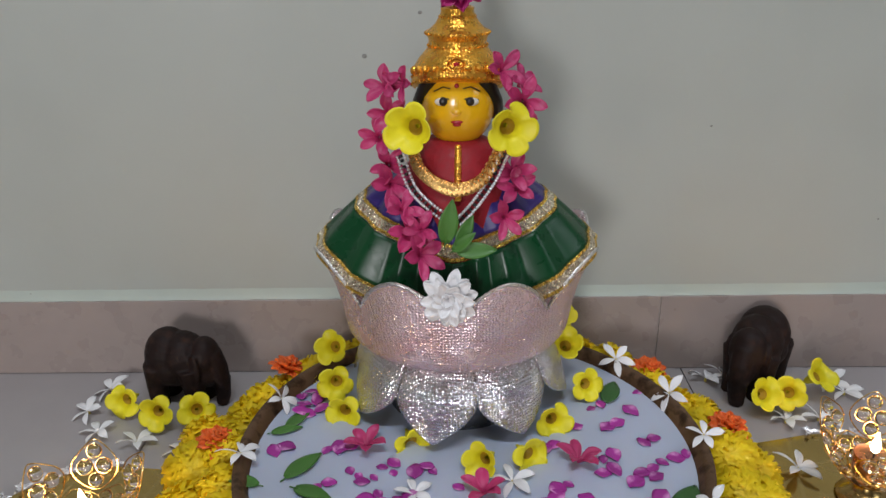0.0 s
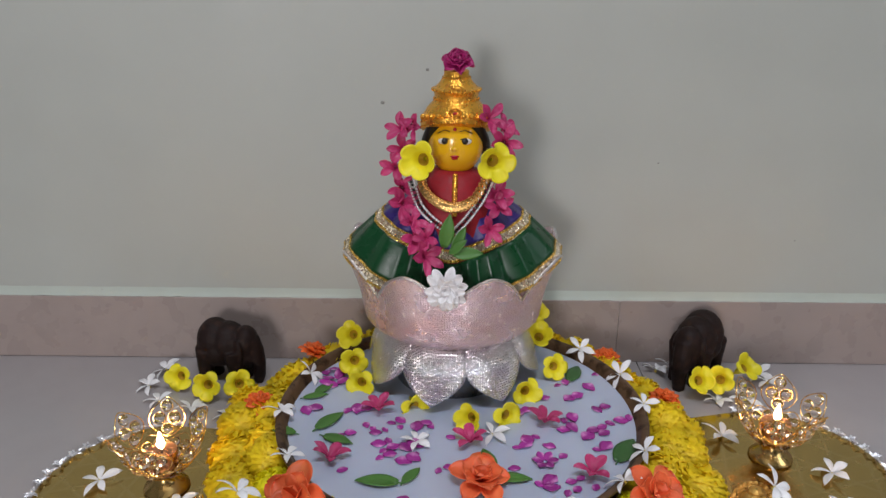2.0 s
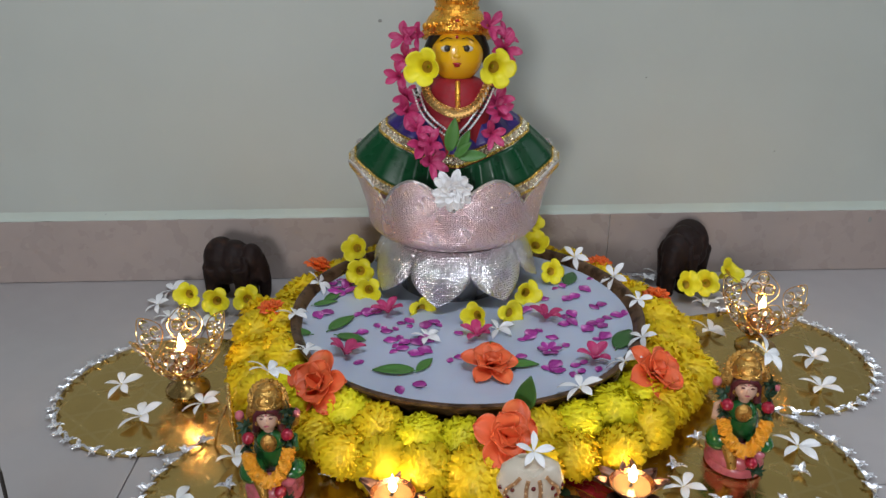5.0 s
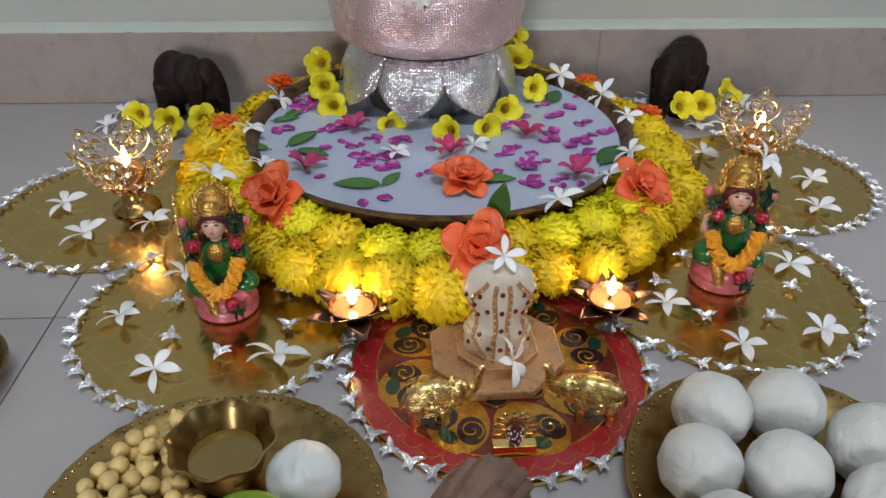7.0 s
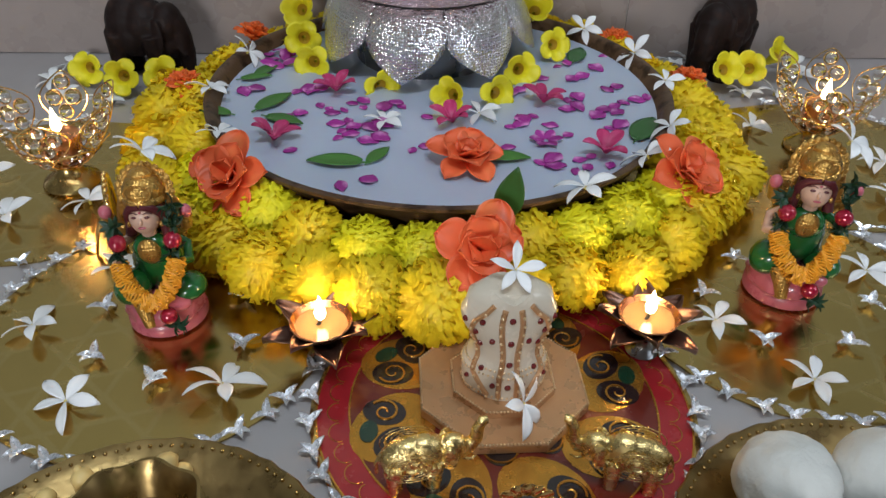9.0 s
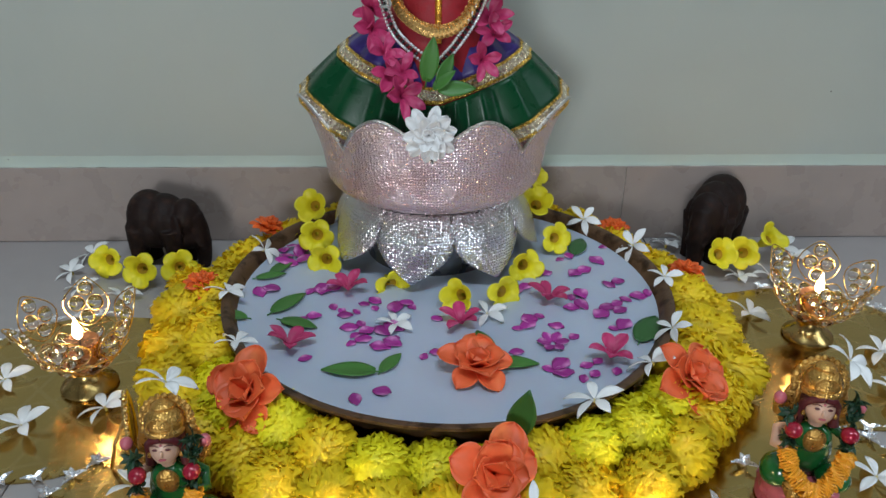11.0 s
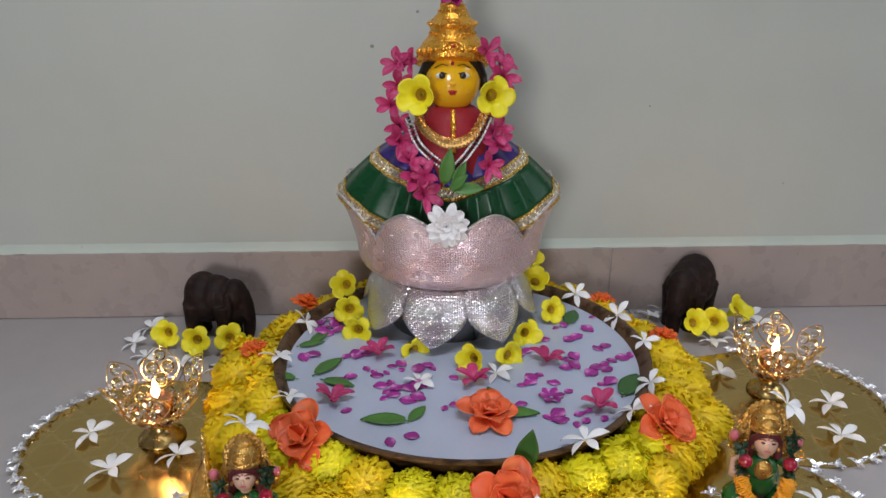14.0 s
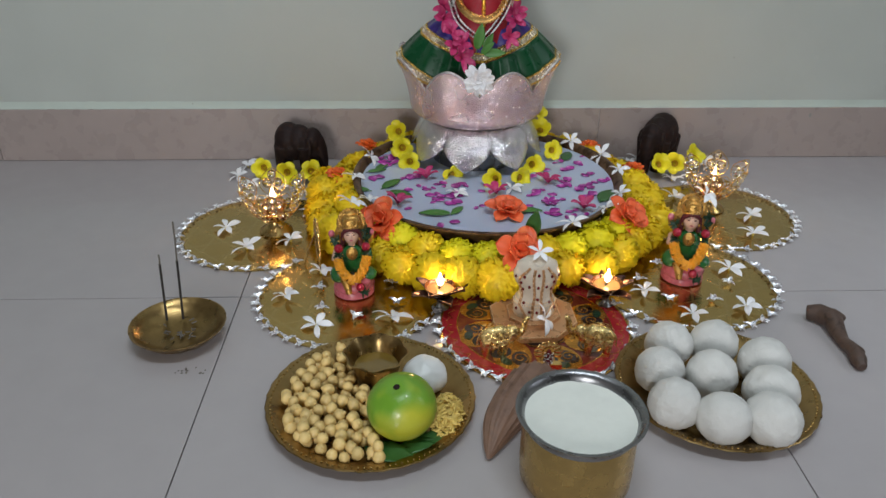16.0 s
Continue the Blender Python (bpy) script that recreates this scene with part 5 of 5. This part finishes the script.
def figurine(x, y, rz, s):
    """A small seated statue as one plain mesh, about 13 cm high."""
    bm = bmesh.new()
    lathe(bm, [(0.027, 0.0), (0.031, 0.002), (0.031, 0.008), (0.029, 0.011), (0.031, 0.014), (0.029, 0.022), (0.024, 0.027), (0.01, 0.028)], 36, (0, 0, 0), 0, wave=lambda a, k: 1 + (0.04 * math.cos(9 * a) if 3 < k < 6 else 0))
    ball(bm, (0.0, 0.006, 0.050), 0.020, 0.014, 0.030, 1)
    ball(bm, (-0.020, -0.008, 0.036), 0.014, 0.015, 0.015, 1, m=Matrix.Rotation(0.5, 4, "Y"))
    ball(bm, (0.022, -0.006, 0.034), 0.014, 0.015, 0.010, 1)
    tube(bm, [(-0.012, -0.018, 0.036), (-0.008, -0.024, 0.024), (-0.006, -0.027, 0.012)], lambda t: 0.0085 - 0.003 * t, 12, 3)
    ball(bm, (0.010, -0.020, 0.028), 0.016, 0.009, 0.007, 0)
    ball(bm, (0.0, -0.001, 0.068), 0.015, 0.011, 0.014, 1)
    ball(bm, (0.0, -0.009, 0.070), 0.009, 0.004, 0.011, 3, 16, 10)
    tube(bm, [(0.0, 0.001, 0.075), (0.0, -0.001, 0.088)], 0.0056, 12, 2)
    body_verts = set(bm.verts)
    ball(bm, (0.0, -0.004, 0.0965), 0.0112, 0.0108, 0.0138, 2, 24, 16)
    ball(bm, (0.0, -0.0150, 0.0955), 0.0016, 0.0022, 0.0030, 2, 10, 8)
    ball(bm, (0.0, -0.0138, 0.0903), 0.0030, 0.0014, 0.0010, 0, 10, 6)
    ball(bm, (0.0, -0.0146, 0.1025), 0.0010, 0.0008, 0.0010, 0, 8, 6)
    for sgn in (-1, 1):
        ball(bm, (sgn * 0.0045, -0.0137, 0.0985), 0.0024, 0.0010, 0.0010, 4, 10, 6)
        tube(bm, [(sgn * 0.0018, -0.0142, 0.1010), (sgn * 0.0048, -0.0138, 0.1022), (sgn * 0.0080, -0.0118, 0.1008)], 0.0004, 5, 4)
        tube(bm, [(0.0, -0.0125, 0.1065), (sgn * 0.007, -0.0105, 0.1050), (sgn * 0.0118, -0.004, 0.0985), (sgn * 0.0125, 0.001, 0.0890), (sgn * 0.0135, 0.002, 0.0800)], lambda t: 0.0030 + 0.0012 * t, 10, 4)
        ball(bm, (sgn * 0.0118, -0.0052, 0.0905), 0.0016, 0.0016, 0.0024, 3, 8, 6)
    ball(bm, (0.0, 0.003, 0.0985), 0.0135, 0.0105, 0.0140, 4)
    lathe(bm, [(0.0140, 0.1060), (0.0150, 0.1075), (0.0150, 0.1100), (0.0138, 0.1112), (0.0146, 0.1150), (0.0136, 0.1200), (0.0108, 0.1245), (0.0085, 0.1260), (0.0088, 0.1285), (0.0060, 0.1310), (0.002, 0.1330)], 32, (0, 0.0005, 0), 3,
          wave=lambda a, k: 1 + (0.035 * math.cos(16 * a) if 3 < k < 7 else 0))
    for j in range(15):
        b = math.pi * (-0.08 + 1.16 * j / 14)
        ball(bm, (0.0190 * math.cos(b), 0.006, 0.1120 + 0.0205 * math.sin(b)), 0.0030, 0.0018, 0.0036, 3, 8, 6)
    tube(bm, [(0.0170 * math.cos(math.pi * j / 20), 0.005, 0.1120 + 0.0185 * math.sin(math.pi * j / 20)) for j in range(21)], 0.0018, 6, 3)
    tube(bm, [(0.0095 * math.cos(2 * math.pi * j / 20), -0.0138, 0.1165 + 0.0068 * math.sin(2 * math.pi * j / 20)) for j in range(20)], 0.0009, 5, 3, closed=True)
    lean = Matrix.Translation((0, 0, 0.085)) @ Matrix.Rotation(radians(-14), 4, "X") @ Matrix.Translation((0, 0, -0.085))
    for w in [v for v in bm.verts if v not in body_verts]:
        w.co = lean @ w.co
    for sgn in (-1, 1):
        tube(bm, [(sgn * 0.014, 0.004, 0.076), (sgn * 0.025, 0.004, 0.068), (sgn * 0.027, -0.006, 0.060), (sgn * 0.021, -0.014, 0.064)], 0.0040, 10, 2 if sgn < 0 else 1)
        tube(bm, [(sgn * 0.013, 0.007, 0.078), (sgn * 0.027, 0.007, 0.084), (sgn * 0.029, 0.003, 0.096)], 0.0046, 10, 3)
        ball(bm, (sgn * 0.029, 0.002, 0.099), 0.0048, 0.0045, 0.0055, 0)
    ball(bm, (0, 0.014, 0.085), 0.026, 0.004, 0.034, 3)
    fig = thing("seated_figurine", "small painted seated statue on a pink round base", "figurine", pose(x, y, 0.0025, 0, 0, rz) @ Matrix.Scale(s, 4), bm, [M_FIG_PINK, M_FIG_GREEN, M_FIG_SKIN, M_FIG_GOLD, M_FIG_DARK], group="seated figurines")
    gar = thing("toy_garland", "orange ribbon garland with red beads on the figurine", "garland", fig.matrix_world.copy(), group="figurine garlands")
    pts = [Vector((-0.021, -0.018, 0.066)), Vector((-0.017, -0.026, 0.052)), Vector((-0.006, -0.031, 0.040)), Vector((0.004, -0.032, 0.037)), Vector((0.014, -0.029, 0.048)), Vector((0.020, -0.023, 0.062)), Vector((0.022, -0.019, 0.070))]
    bm = bmesh.new()
    n = 60
    for j in range(n):
        q = j / (n - 1) * (len(pts) - 1)
        i = min(int(q), len(pts) - 2)
        c = pts[i].lerp(pts[i + 1], q - i)
        d = (pts[i + 1] - pts[i]).normalized()
        side = d.orthogonal().normalized()
        up = d.cross(side)
        tube(bm, [c + 0.0062 * (1 + 0.18 * math.sin(5 * b + j)) * (math.cos(b) * side + math.sin(b) * up) + d * 0.001 * math.sin(3 * b + j) for b in [2 * math.pi * e / 12 for e in range(12)]], 0.0009, 4, closed=True)
    tagged(part("ribbon", bm, M_GARLAND, gar), kind="stuff")
    for p in ((-0.019, -0.016, 0.083), (0.021, -0.016, 0.085), (0.011, -0.033, 0.026)):
        bm = bmesh.new()
        ball(bm, p, 0.0068, u=16, v=10)
        part("bead", bm, M_BEAD, gar, "shiny dark red bead")
    fold = random.Random(4)
    for p in ((-0.020, -0.016, 0.074), (0.021, -0.016, 0.077), (-0.022, -0.010, 0.093), (0.022, -0.010, 0.094), (0.016, -0.034, 0.018), (0.022, -0.006, 0.108)):
        bm = bmesh.new()
        for j in range(16):
            petal(bm, 0.0105, 0.005, Matrix.Translation(p) @ Euler((fold.uniform(0, 6), fold.uniform(0, 6), fold.uniform(0, 6))).to_matrix().to_4x4(), nu=2, nv=3)
        thicken(bm, 0.0004)
        tagged(part("tinsel", bm, M_DARKGREEN, gar, "dark green ribbon tuft"), kind="stuff")


figurine(-0.185, 0.388, 5, 0.96)
figurine(0.310, 0.437, -12, 1.0)
put(JASMINE[3], "white_flower", "white flower on the figurine's crown", "flower", "white flowers on ornaments", -0.186, 0.408, 0.133, -8, 18, 15, 0.9)
put(JASMINE[4], "white_flower", "white flower on the figurine's crown", "flower", "white flowers on ornaments", 0.326, 0.446, 0.134, 30, 20, 30, 0.9)

# ---- goddess doll, one plain mesh ----
M_FACE = material("yellow_paint", (0.90, 0.50, 0.008), 0.22, vary=0.05, scale=40, bump=0.04, bscale=60, coat=0.5)
M_HAIR = material("black_paint", (0.012, 0.009, 0.008), 0.35, vary=0.2)
M_BLOUSE = material("red_velvet", (0.32, 0.008, 0.018), 0.6, vary=0.2, scale=150, bump=0.3, bscale=500)
M_EYE = material("eye_white", (0.75, 0.72, 0.66), 0.3, vary=0.03)
M_LIP = material("red_paint", (0.42, 0.008, 0.02), 0.25, vary=0.1)
DX, DY = 0.0065, 0.758
bm = bmesh.new()
C = (DX, DY, 0)
ball(bm, (DX, DY - 0.002, 0.3972), 0.0350, 0.031, 0.0388, 0, 40, 28)
ball(bm, (DX, DY - 0.0295, 0.4015), 0.0036, 0.0042, 0.0085, 0)
ball(bm, (DX, DY - 0.0315, 0.3965), 0.0050, 0.0036, 0.0030, 0)
for s in (-1, 1):
    ball(bm, (DX + s * 0.0128, DY - 0.0292, 0.4052), 0.0074, 0.0022, 0.0040, 3, 16, 10)
    ball(bm, (DX + s * 0.0122, DY - 0.0310, 0.4056), 0.0040, 0.0015, 0.0039, 1, 12, 8)
    tube(bm, [(DX + s * 0.0065, DY - 0.0305, 0.4074), (DX + s * 0.0125, DY - 0.0305, 0.4092), (DX + s * 0.0195, DY - 0.0262, 0.4062)], 0.0008, 6, 1)
    tube(bm, [(DX + s * 0.0060, DY - 0.0300, 0.4172), (DX + s * 0.0125, DY - 0.0285, 0.4186), (DX + s * 0.0210, DY - 0.0240, 0.4138)], 0.0006, 6, 1)
    tube(bm, [(DX + s * 0.004, DY - 0.017, 0.4375), (DX + s * 0.017, DY - 0.0185, 0.432), (DX + s * 0.0285, DY - 0.013, 0.4175), (DX + s * 0.034, DY - 0.004, 0.402), (DX + s * 0.035, DY + 0.004, 0.388)], lambda t: 0.006 + 0.003 * t, 10, 1)
ball(bm, (DX, DY - 0.0310, 0.3870), 0.0058, 0.0030, 0.0018, 4, 16, 8)
ball(bm, (DX, DY - 0.0303, 0.3844), 0.0042, 0.0032, 0.0020, 4, 16, 8)
ball(bm, (DX, DY - 0.0285, 0.4195), 0.0022, 0.0012, 0.0022, 4, 10, 8)
ball(bm, (DX, DY + 0.008, 0.402), 0.037, 0.030, 0.037, 1, 24, 16)
before_crown = set(bm.verts)
lathe(bm, [(0.0410, 0.4095), (0.0438, 0.4115), (0.0444, 0.4145), (0.0438, 0.4210), (0.0412, 0.4300), (0.0362, 0.4385), (0.0305, 0.4450), (0.0274, 0.4490), (0.0270, 0.4535), (0.0280, 0.4575), (0.0300, 0.4600), (0.0300, 0.4625), (0.0262, 0.4645),
           (0.0215, 0.4685), (0.0170, 0.4750), (0.0150, 0.4800), (0.0156, 0.4830), (0.0100, 0.4860)], 64, (DX, DY + 0.008, 0), 2, wave=lambda a, k: 1 + (0.006 * math.cos(32 * a) if k < 6 else 0.003 * math.cos(40 * a)))
for r, z, n in ((0.0444, 0.4130, 46), (0.0438, 0.4205, 44), (0.0278, 0.4500, 34), (0.0300, 0.4612, 38), (0.0165, 0.4755, 24)):
    for i in range(n):
        a = 2 * math.pi * i / n
        ball(bm, (DX + r * math.cos(a), DY + 0.008 + r * math.sin(a), z), 0.0014, mat=2, u=6, v=4)
for i in range(11):
    a = math.pi * (1.12 + 0.76 * i / 10)
    ball(bm, (DX + 0.0428 * math.cos(a), DY + 0.008 + 0.0420 * math.sin(a), 0.4260), 0.0042, 0.0042, 0.0050, 2, 10, 8)
gx, gy, gz = DX, DY - 0.0352, 0.4310
for rr in (0.0050, 0.0088):
    tube(bm, [(gx + rr * math.cos(2 * math.pi * i / 20), gy - 0.0010, gz + rr * math.sin(2 * math.pi * i / 20)) for i in range(20)], 0.0014, 6, 2, closed=True)
ball(bm, (gx, gy + 0.001, gz), 0.0085, 0.0022, 0.0085, 2, 16, 10)
ball(bm, (gx, gy - 0.0015, gz), 0.0030, 0.0022, 0.0030, 4, 12, 8)
for w in [v for v in bm.verts if v not in before_crown]:
    w.co.z += 0.42 * max(0.0, DY + 0.004 - w.co.y) * max(0.0, min(1.0, (0.452 - w.co.z) / 0.045)) + 0.001
lathe(bm, [(0.024, 0.366), (0.034, 0.361), (0.042, 0.351), (0.048, 0.338), (0.053, 0.318), (0.055, 0.298), (0.06, 0.22), (0.06, 0.16), (0.02, 0.155)], 40, (DX - 0.002, DY, 0), 5)
tube(bm, [(DX + 0.001, DY - 0.0300, 0.3635), (DX + 0.001, DY - 0.0410, 0.3545), (DX + 0.001, DY - 0.0475, 0.340), (DX + 0.001, DY - 0.0535, 0.318)], 0.0034, 8, 2)
thing("goddess_doll", "yellow-faced doll with tall gold crown, seated in the lotus", "doll", Matrix(), bm, [M_FACE, M_HAIR, M_GOLD_ROUGH, M_EYE, M_LIP, M_BLOUSE])

# ---- satin cape ----
M_GREEN_SATIN = material("green_satin", (0.003, 0.052, 0.016), 0.30, vary=0.15, scale=60, bump=0.08, bscale=700, sheen=0.03, spec=0.35)
M_BLUE_SATIN = material("blue_satin", (0.035, 0.018, 0.16), 0.32, vary=0.2, scale=60, bump=0.08, bscale=700, sheen=0.08)
M_GOLD_BAND = material("gold_brocade", (0.88, 0.58, 0.11), 0.25, 0.95, vary=0.25, scale=300, cells=0.8, bscale=700)
M_SILVER_BAND = material("silver_brocade", (0.90, 0.80, 0.62), 0.25, 0.95, vary=0.3, scale=250, cells=0.9, bscale=600)
cape = thing("satin_cape", "pleated green and blue satin cape with gold borders", "cape", pose(0.003, 0.766, 0))


def cape_at(u, v):
    """u goes round from behind over the front; v from the neck to the hem."""
    a = 2 * math.pi * u
    side = abs(math.sin(a))
    f = math.cos(a)  # 1 in front
    front = max(0.0, f)
    r1 = 0.088 + 0.056 * side ** 3 - 0.05 * max(0, -f)
    z1 = 0.258 - 0.062 * front ** 1.2 + 0.012 * max(0, -f)
    r = 0.047 + (r1 - 0.047) * v
    z0 = 0.330 - 0.006 * front
    z = z0 + (z1 - z0) * (v ** (1.15 + 0.30 * side))
    pleat = (2 * abs(((19 * a + 0.6 * math.sin(3 * a)) / 3.1416) % 2 - 1) - 1) * 0.0048 * (0.15 + 0.85 * min(1, v * 1.4)) * (0.25 + 0.75 * max(0.0, f) ** 0.5 if f > -0.2 else 0.25)
    z += 0.45 * pleat
    r += 0.9 * pleat
    return (r * math.sin(a), -r * math.cos(a), z)


for name, v0, v1, mat, lab, nv in (("yoke", 0.0, 0.44, M_BLUE_SATIN, "dark blue satin yoke", 10), ("band_edge", 0.44, 0.465, M_GOLD_BAND, "gold edging", 2), ("band", 0.465, 0.535, M_SILVER_BAND, "silver and gold brocade band", 4),
                                   ("band_edge", 0.535, 0.56, M_GOLD_BAND, "gold edging", 2), ("skirt", 0.56, 0.90, M_GREEN_SATIN, "glossy green satin pleats", 10),
                                   ("hem_edge", 0.90, 0.92, M_GOLD_BAND, "gold edging", 2), ("hem", 0.92, 0.98, M_SILVER_BAND, "silver brocade hem", 3), ("hem_edge", 0.98, 1.0, M_GOLD_BAND, "gold edging", 1)):
    bm = bmesh.new()
    lift = 0.0012 if name != "yoke" and name != "skirt" else 0.0
    grid(bm, lambda u, v: Vector(cape_at(u, v0 + (v1 - v0) * v)) + Vector((0, 0, lift)), 240, nv, wrap=True)
    thicken(bm, 0.0012)
    part(name, bm, mat, cape, lab)

# ---- necklaces ----
M_COIN = material("gold_coin", (0.86, 0.52, 0.18), 0.25, 1.0, vary=0.2, scale=200, bump=0.4, bscale=500)
coins = thing("coin_necklace", "gold necklace of overlapping small coins", "necklace", Matrix())


def arc(pts, n):
    """Even points along a polyline."""
    pts = [Vector(p) for p in pts]
    out = []
    for j in range(n):
        q = j / (n - 1) * (len(pts) - 1)
        i = min(int(q), len(pts) - 2)
        t = q - i
        p0, p1, p2, p3 = pts[max(i - 1, 0)], pts[i], pts[i + 1], pts[min(i + 2, len(pts) - 1)]
        out.append(0.5 * (2 * p1 + (p2 - p0) * t + (2 * p0 - 5 * p1 + 4 * p2 - p3) * t * t + (3 * p1 - p0 - 3 * p2 + p3) * t ** 3))
    return out


bm = bmesh.new()
lathe(bm, [(0.0056, 0.0), (0.0060, 0.0004), (0.0056, 0.0011), (0.0035, 0.0009), (0.001, 0.0014)], 18)
COIN = to_mesh("coin", bm, M_COIN)
line = arc(((-0.036, 0.728, 0.368), (-0.029, 0.716, 0.347), (-0.011, 0.707, 0.333), (0.009, 0.705, 0.328), (0.030, 0.710, 0.337), (0.046, 0.724, 0.361)), 27)
for i, p in enumerate(line):
    d = line[min(i + 1, 26)] - line[max(i - 1, 0)]
    part("coin", COIN, None, coins, m=Matrix.Translation(p) @ Matrix.Rotation(math.atan2(d.z, d.x), 4, "Y").inverted() @ pose(0, 0, 0, 68, -24, 0))
bm = bmesh.new()
tube(bm, [p + Vector((0, 0.001, 0.006)) for p in line], 0.0013, 6)
for p in arc([q + Vector((0, -0.001, 0.0072)) for q in line[::4]] + [line[-1] + Vector((0, -0.001, 0.0072))], 40):
    ball(bm, p, 0.0013, u=6, v=4)
part("cord", bm, M_COIN, coins)
M_BLACKBEAD = material("black_bead", (0.01, 0.01, 0.012), 0.25, vary=0.2, coat=0.5)
chain = thing("beaded_chain", "V-shaped chain of silver and black beads", "necklace", Matrix())
for side, name in ((-1, "strand"), (1, "strand")):
    pts = ((-0.046, 0.722, 0.356), (-0.036, 0.712, 0.330), (-0.020, 0.704, 0.314), (0.004, 0.699, 0.298)) if side < 0 else ((0.050, 0.722, 0.358), (0.040, 0.712, 0.338), (0.024, 0.704, 0.316), (0.008, 0.699, 0.299))
    bm = bmesh.new()
    ln = arc(pts, 30)
    for i, p in enumerate(ln):
        d = (ln[min(i + 1, 29)] - ln[max(i - 1, 0)]).normalized()
        across = d.cross(Vector((0, -1, 0))).normalized()
        for o in (-0.0034, 0.0034):
            ball(bm, p + across * o, 0.0016, u=8, v=6, mat=0)
        if i % 2 == 0:
            ball(bm, p, 0.0019, u=8, v=6, mat=1)
    part("strand", bm, [M_FOIL, M_BLACKBEAD], chain)

# ---- flowers on the doll ----
put(TRUMPET[0], "yellow_trumpet_flower", "yellow trumpet flower at the doll's ear", "flower", "yellow flowers at the doll's ears", -0.025, 0.733, 0.383, 84, 0, -14, 1.1)
put(TRUMPET[2], "yellow_trumpet_flower", "yellow trumpet flower at the doll's ear", "flower", "yellow flowers at the doll's ears", 0.047, 0.738, 0.383, 88, 0, 16, 1.1)
put(ROSE, "purple_rose", "deep magenta rose on top of the crown", "flower", "", DX + 0.001, DY + 0.004, 0.4905, 35, 0, 0, 0.95)
for i, (x, z, y) in enumerate(((-0.056, 0.415, 0.745), (-0.039, 0.420, 0.742), (-0.065, 0.369, 0.742), (-0.057, 0.343, 0.738), (-0.056, 0.326, 0.732), (0.054, 0.428, 0.748), (0.070, 0.414, 0.748), (0.081, 0.383, 0.745), (0.070, 0.354, 0.742),
                               (0.062, 0.322, 0.728), (0.049, 0.303, 0.705), (-0.026, 0.291, 0.697), (-0.040, 0.288, 0.703), (-0.030, 0.270, 0.690), (0.066, 0.402, 0.744), (-0.058, 0.392, 0.744), (0.058, 0.336, 0.736), (-0.046, 0.306, 0.708))):
    put(OLEANDER[i % 3], "pink_oleander", "pink oleander flower tucked round the doll", "flower", "pink flowers round the doll", x - (0.009 if x > 0 else 0.002) * (i < 9), y, z, 70 + rng.uniform(-22, 14), rng.uniform(-35, 35), rng.uniform(-35, 35), rng.uniform(0.85, 1.08))
for i, (x, y, z, rx, ry, rz, s) in enumerate(((-0.003, 0.672, 0.290, 80, -80, 10, 1.0), (0.008, 0.668, 0.288, 70, -60, 30, 0.75), (0.008, 0.666, 0.284, 60, 0, 5, 0.85), (0.004, 0.667, 0.284, 60, -40, 0, 0.65))):
    put(LEAVES[i % 2], "green_leaf", "fresh green leaf of a small sprig on the cape", "leaf", "leaf sprig on the cape", x, y, z, rx, ry, rz, s)
bm = bmesh.new()
jb = random.Random(6)
for n, tilt, L in ((10, 2, 0.026), (10, 22, 0.025), (8, 42, 0.022), (5, 65, 0.016)):
    for i in range(n):
        petal(bm, L * jb.uniform(0.9, 1.1), 0.0125, spin(2 * math.pi * i / n + jb.uniform(-0.2, 0.2) + tilt, tilt, 0.001, 0.002), cup=0.3, droop=0.2, blunt=1.5, twist=0.15, power=0.55)
thicken(bm, 0.0006)
thing("white_double_flower", "white double flower on the front of the cape", "flower", pose(0.0, 0.656, 0.243, 76, 0, 0), bm, M_WHITE)
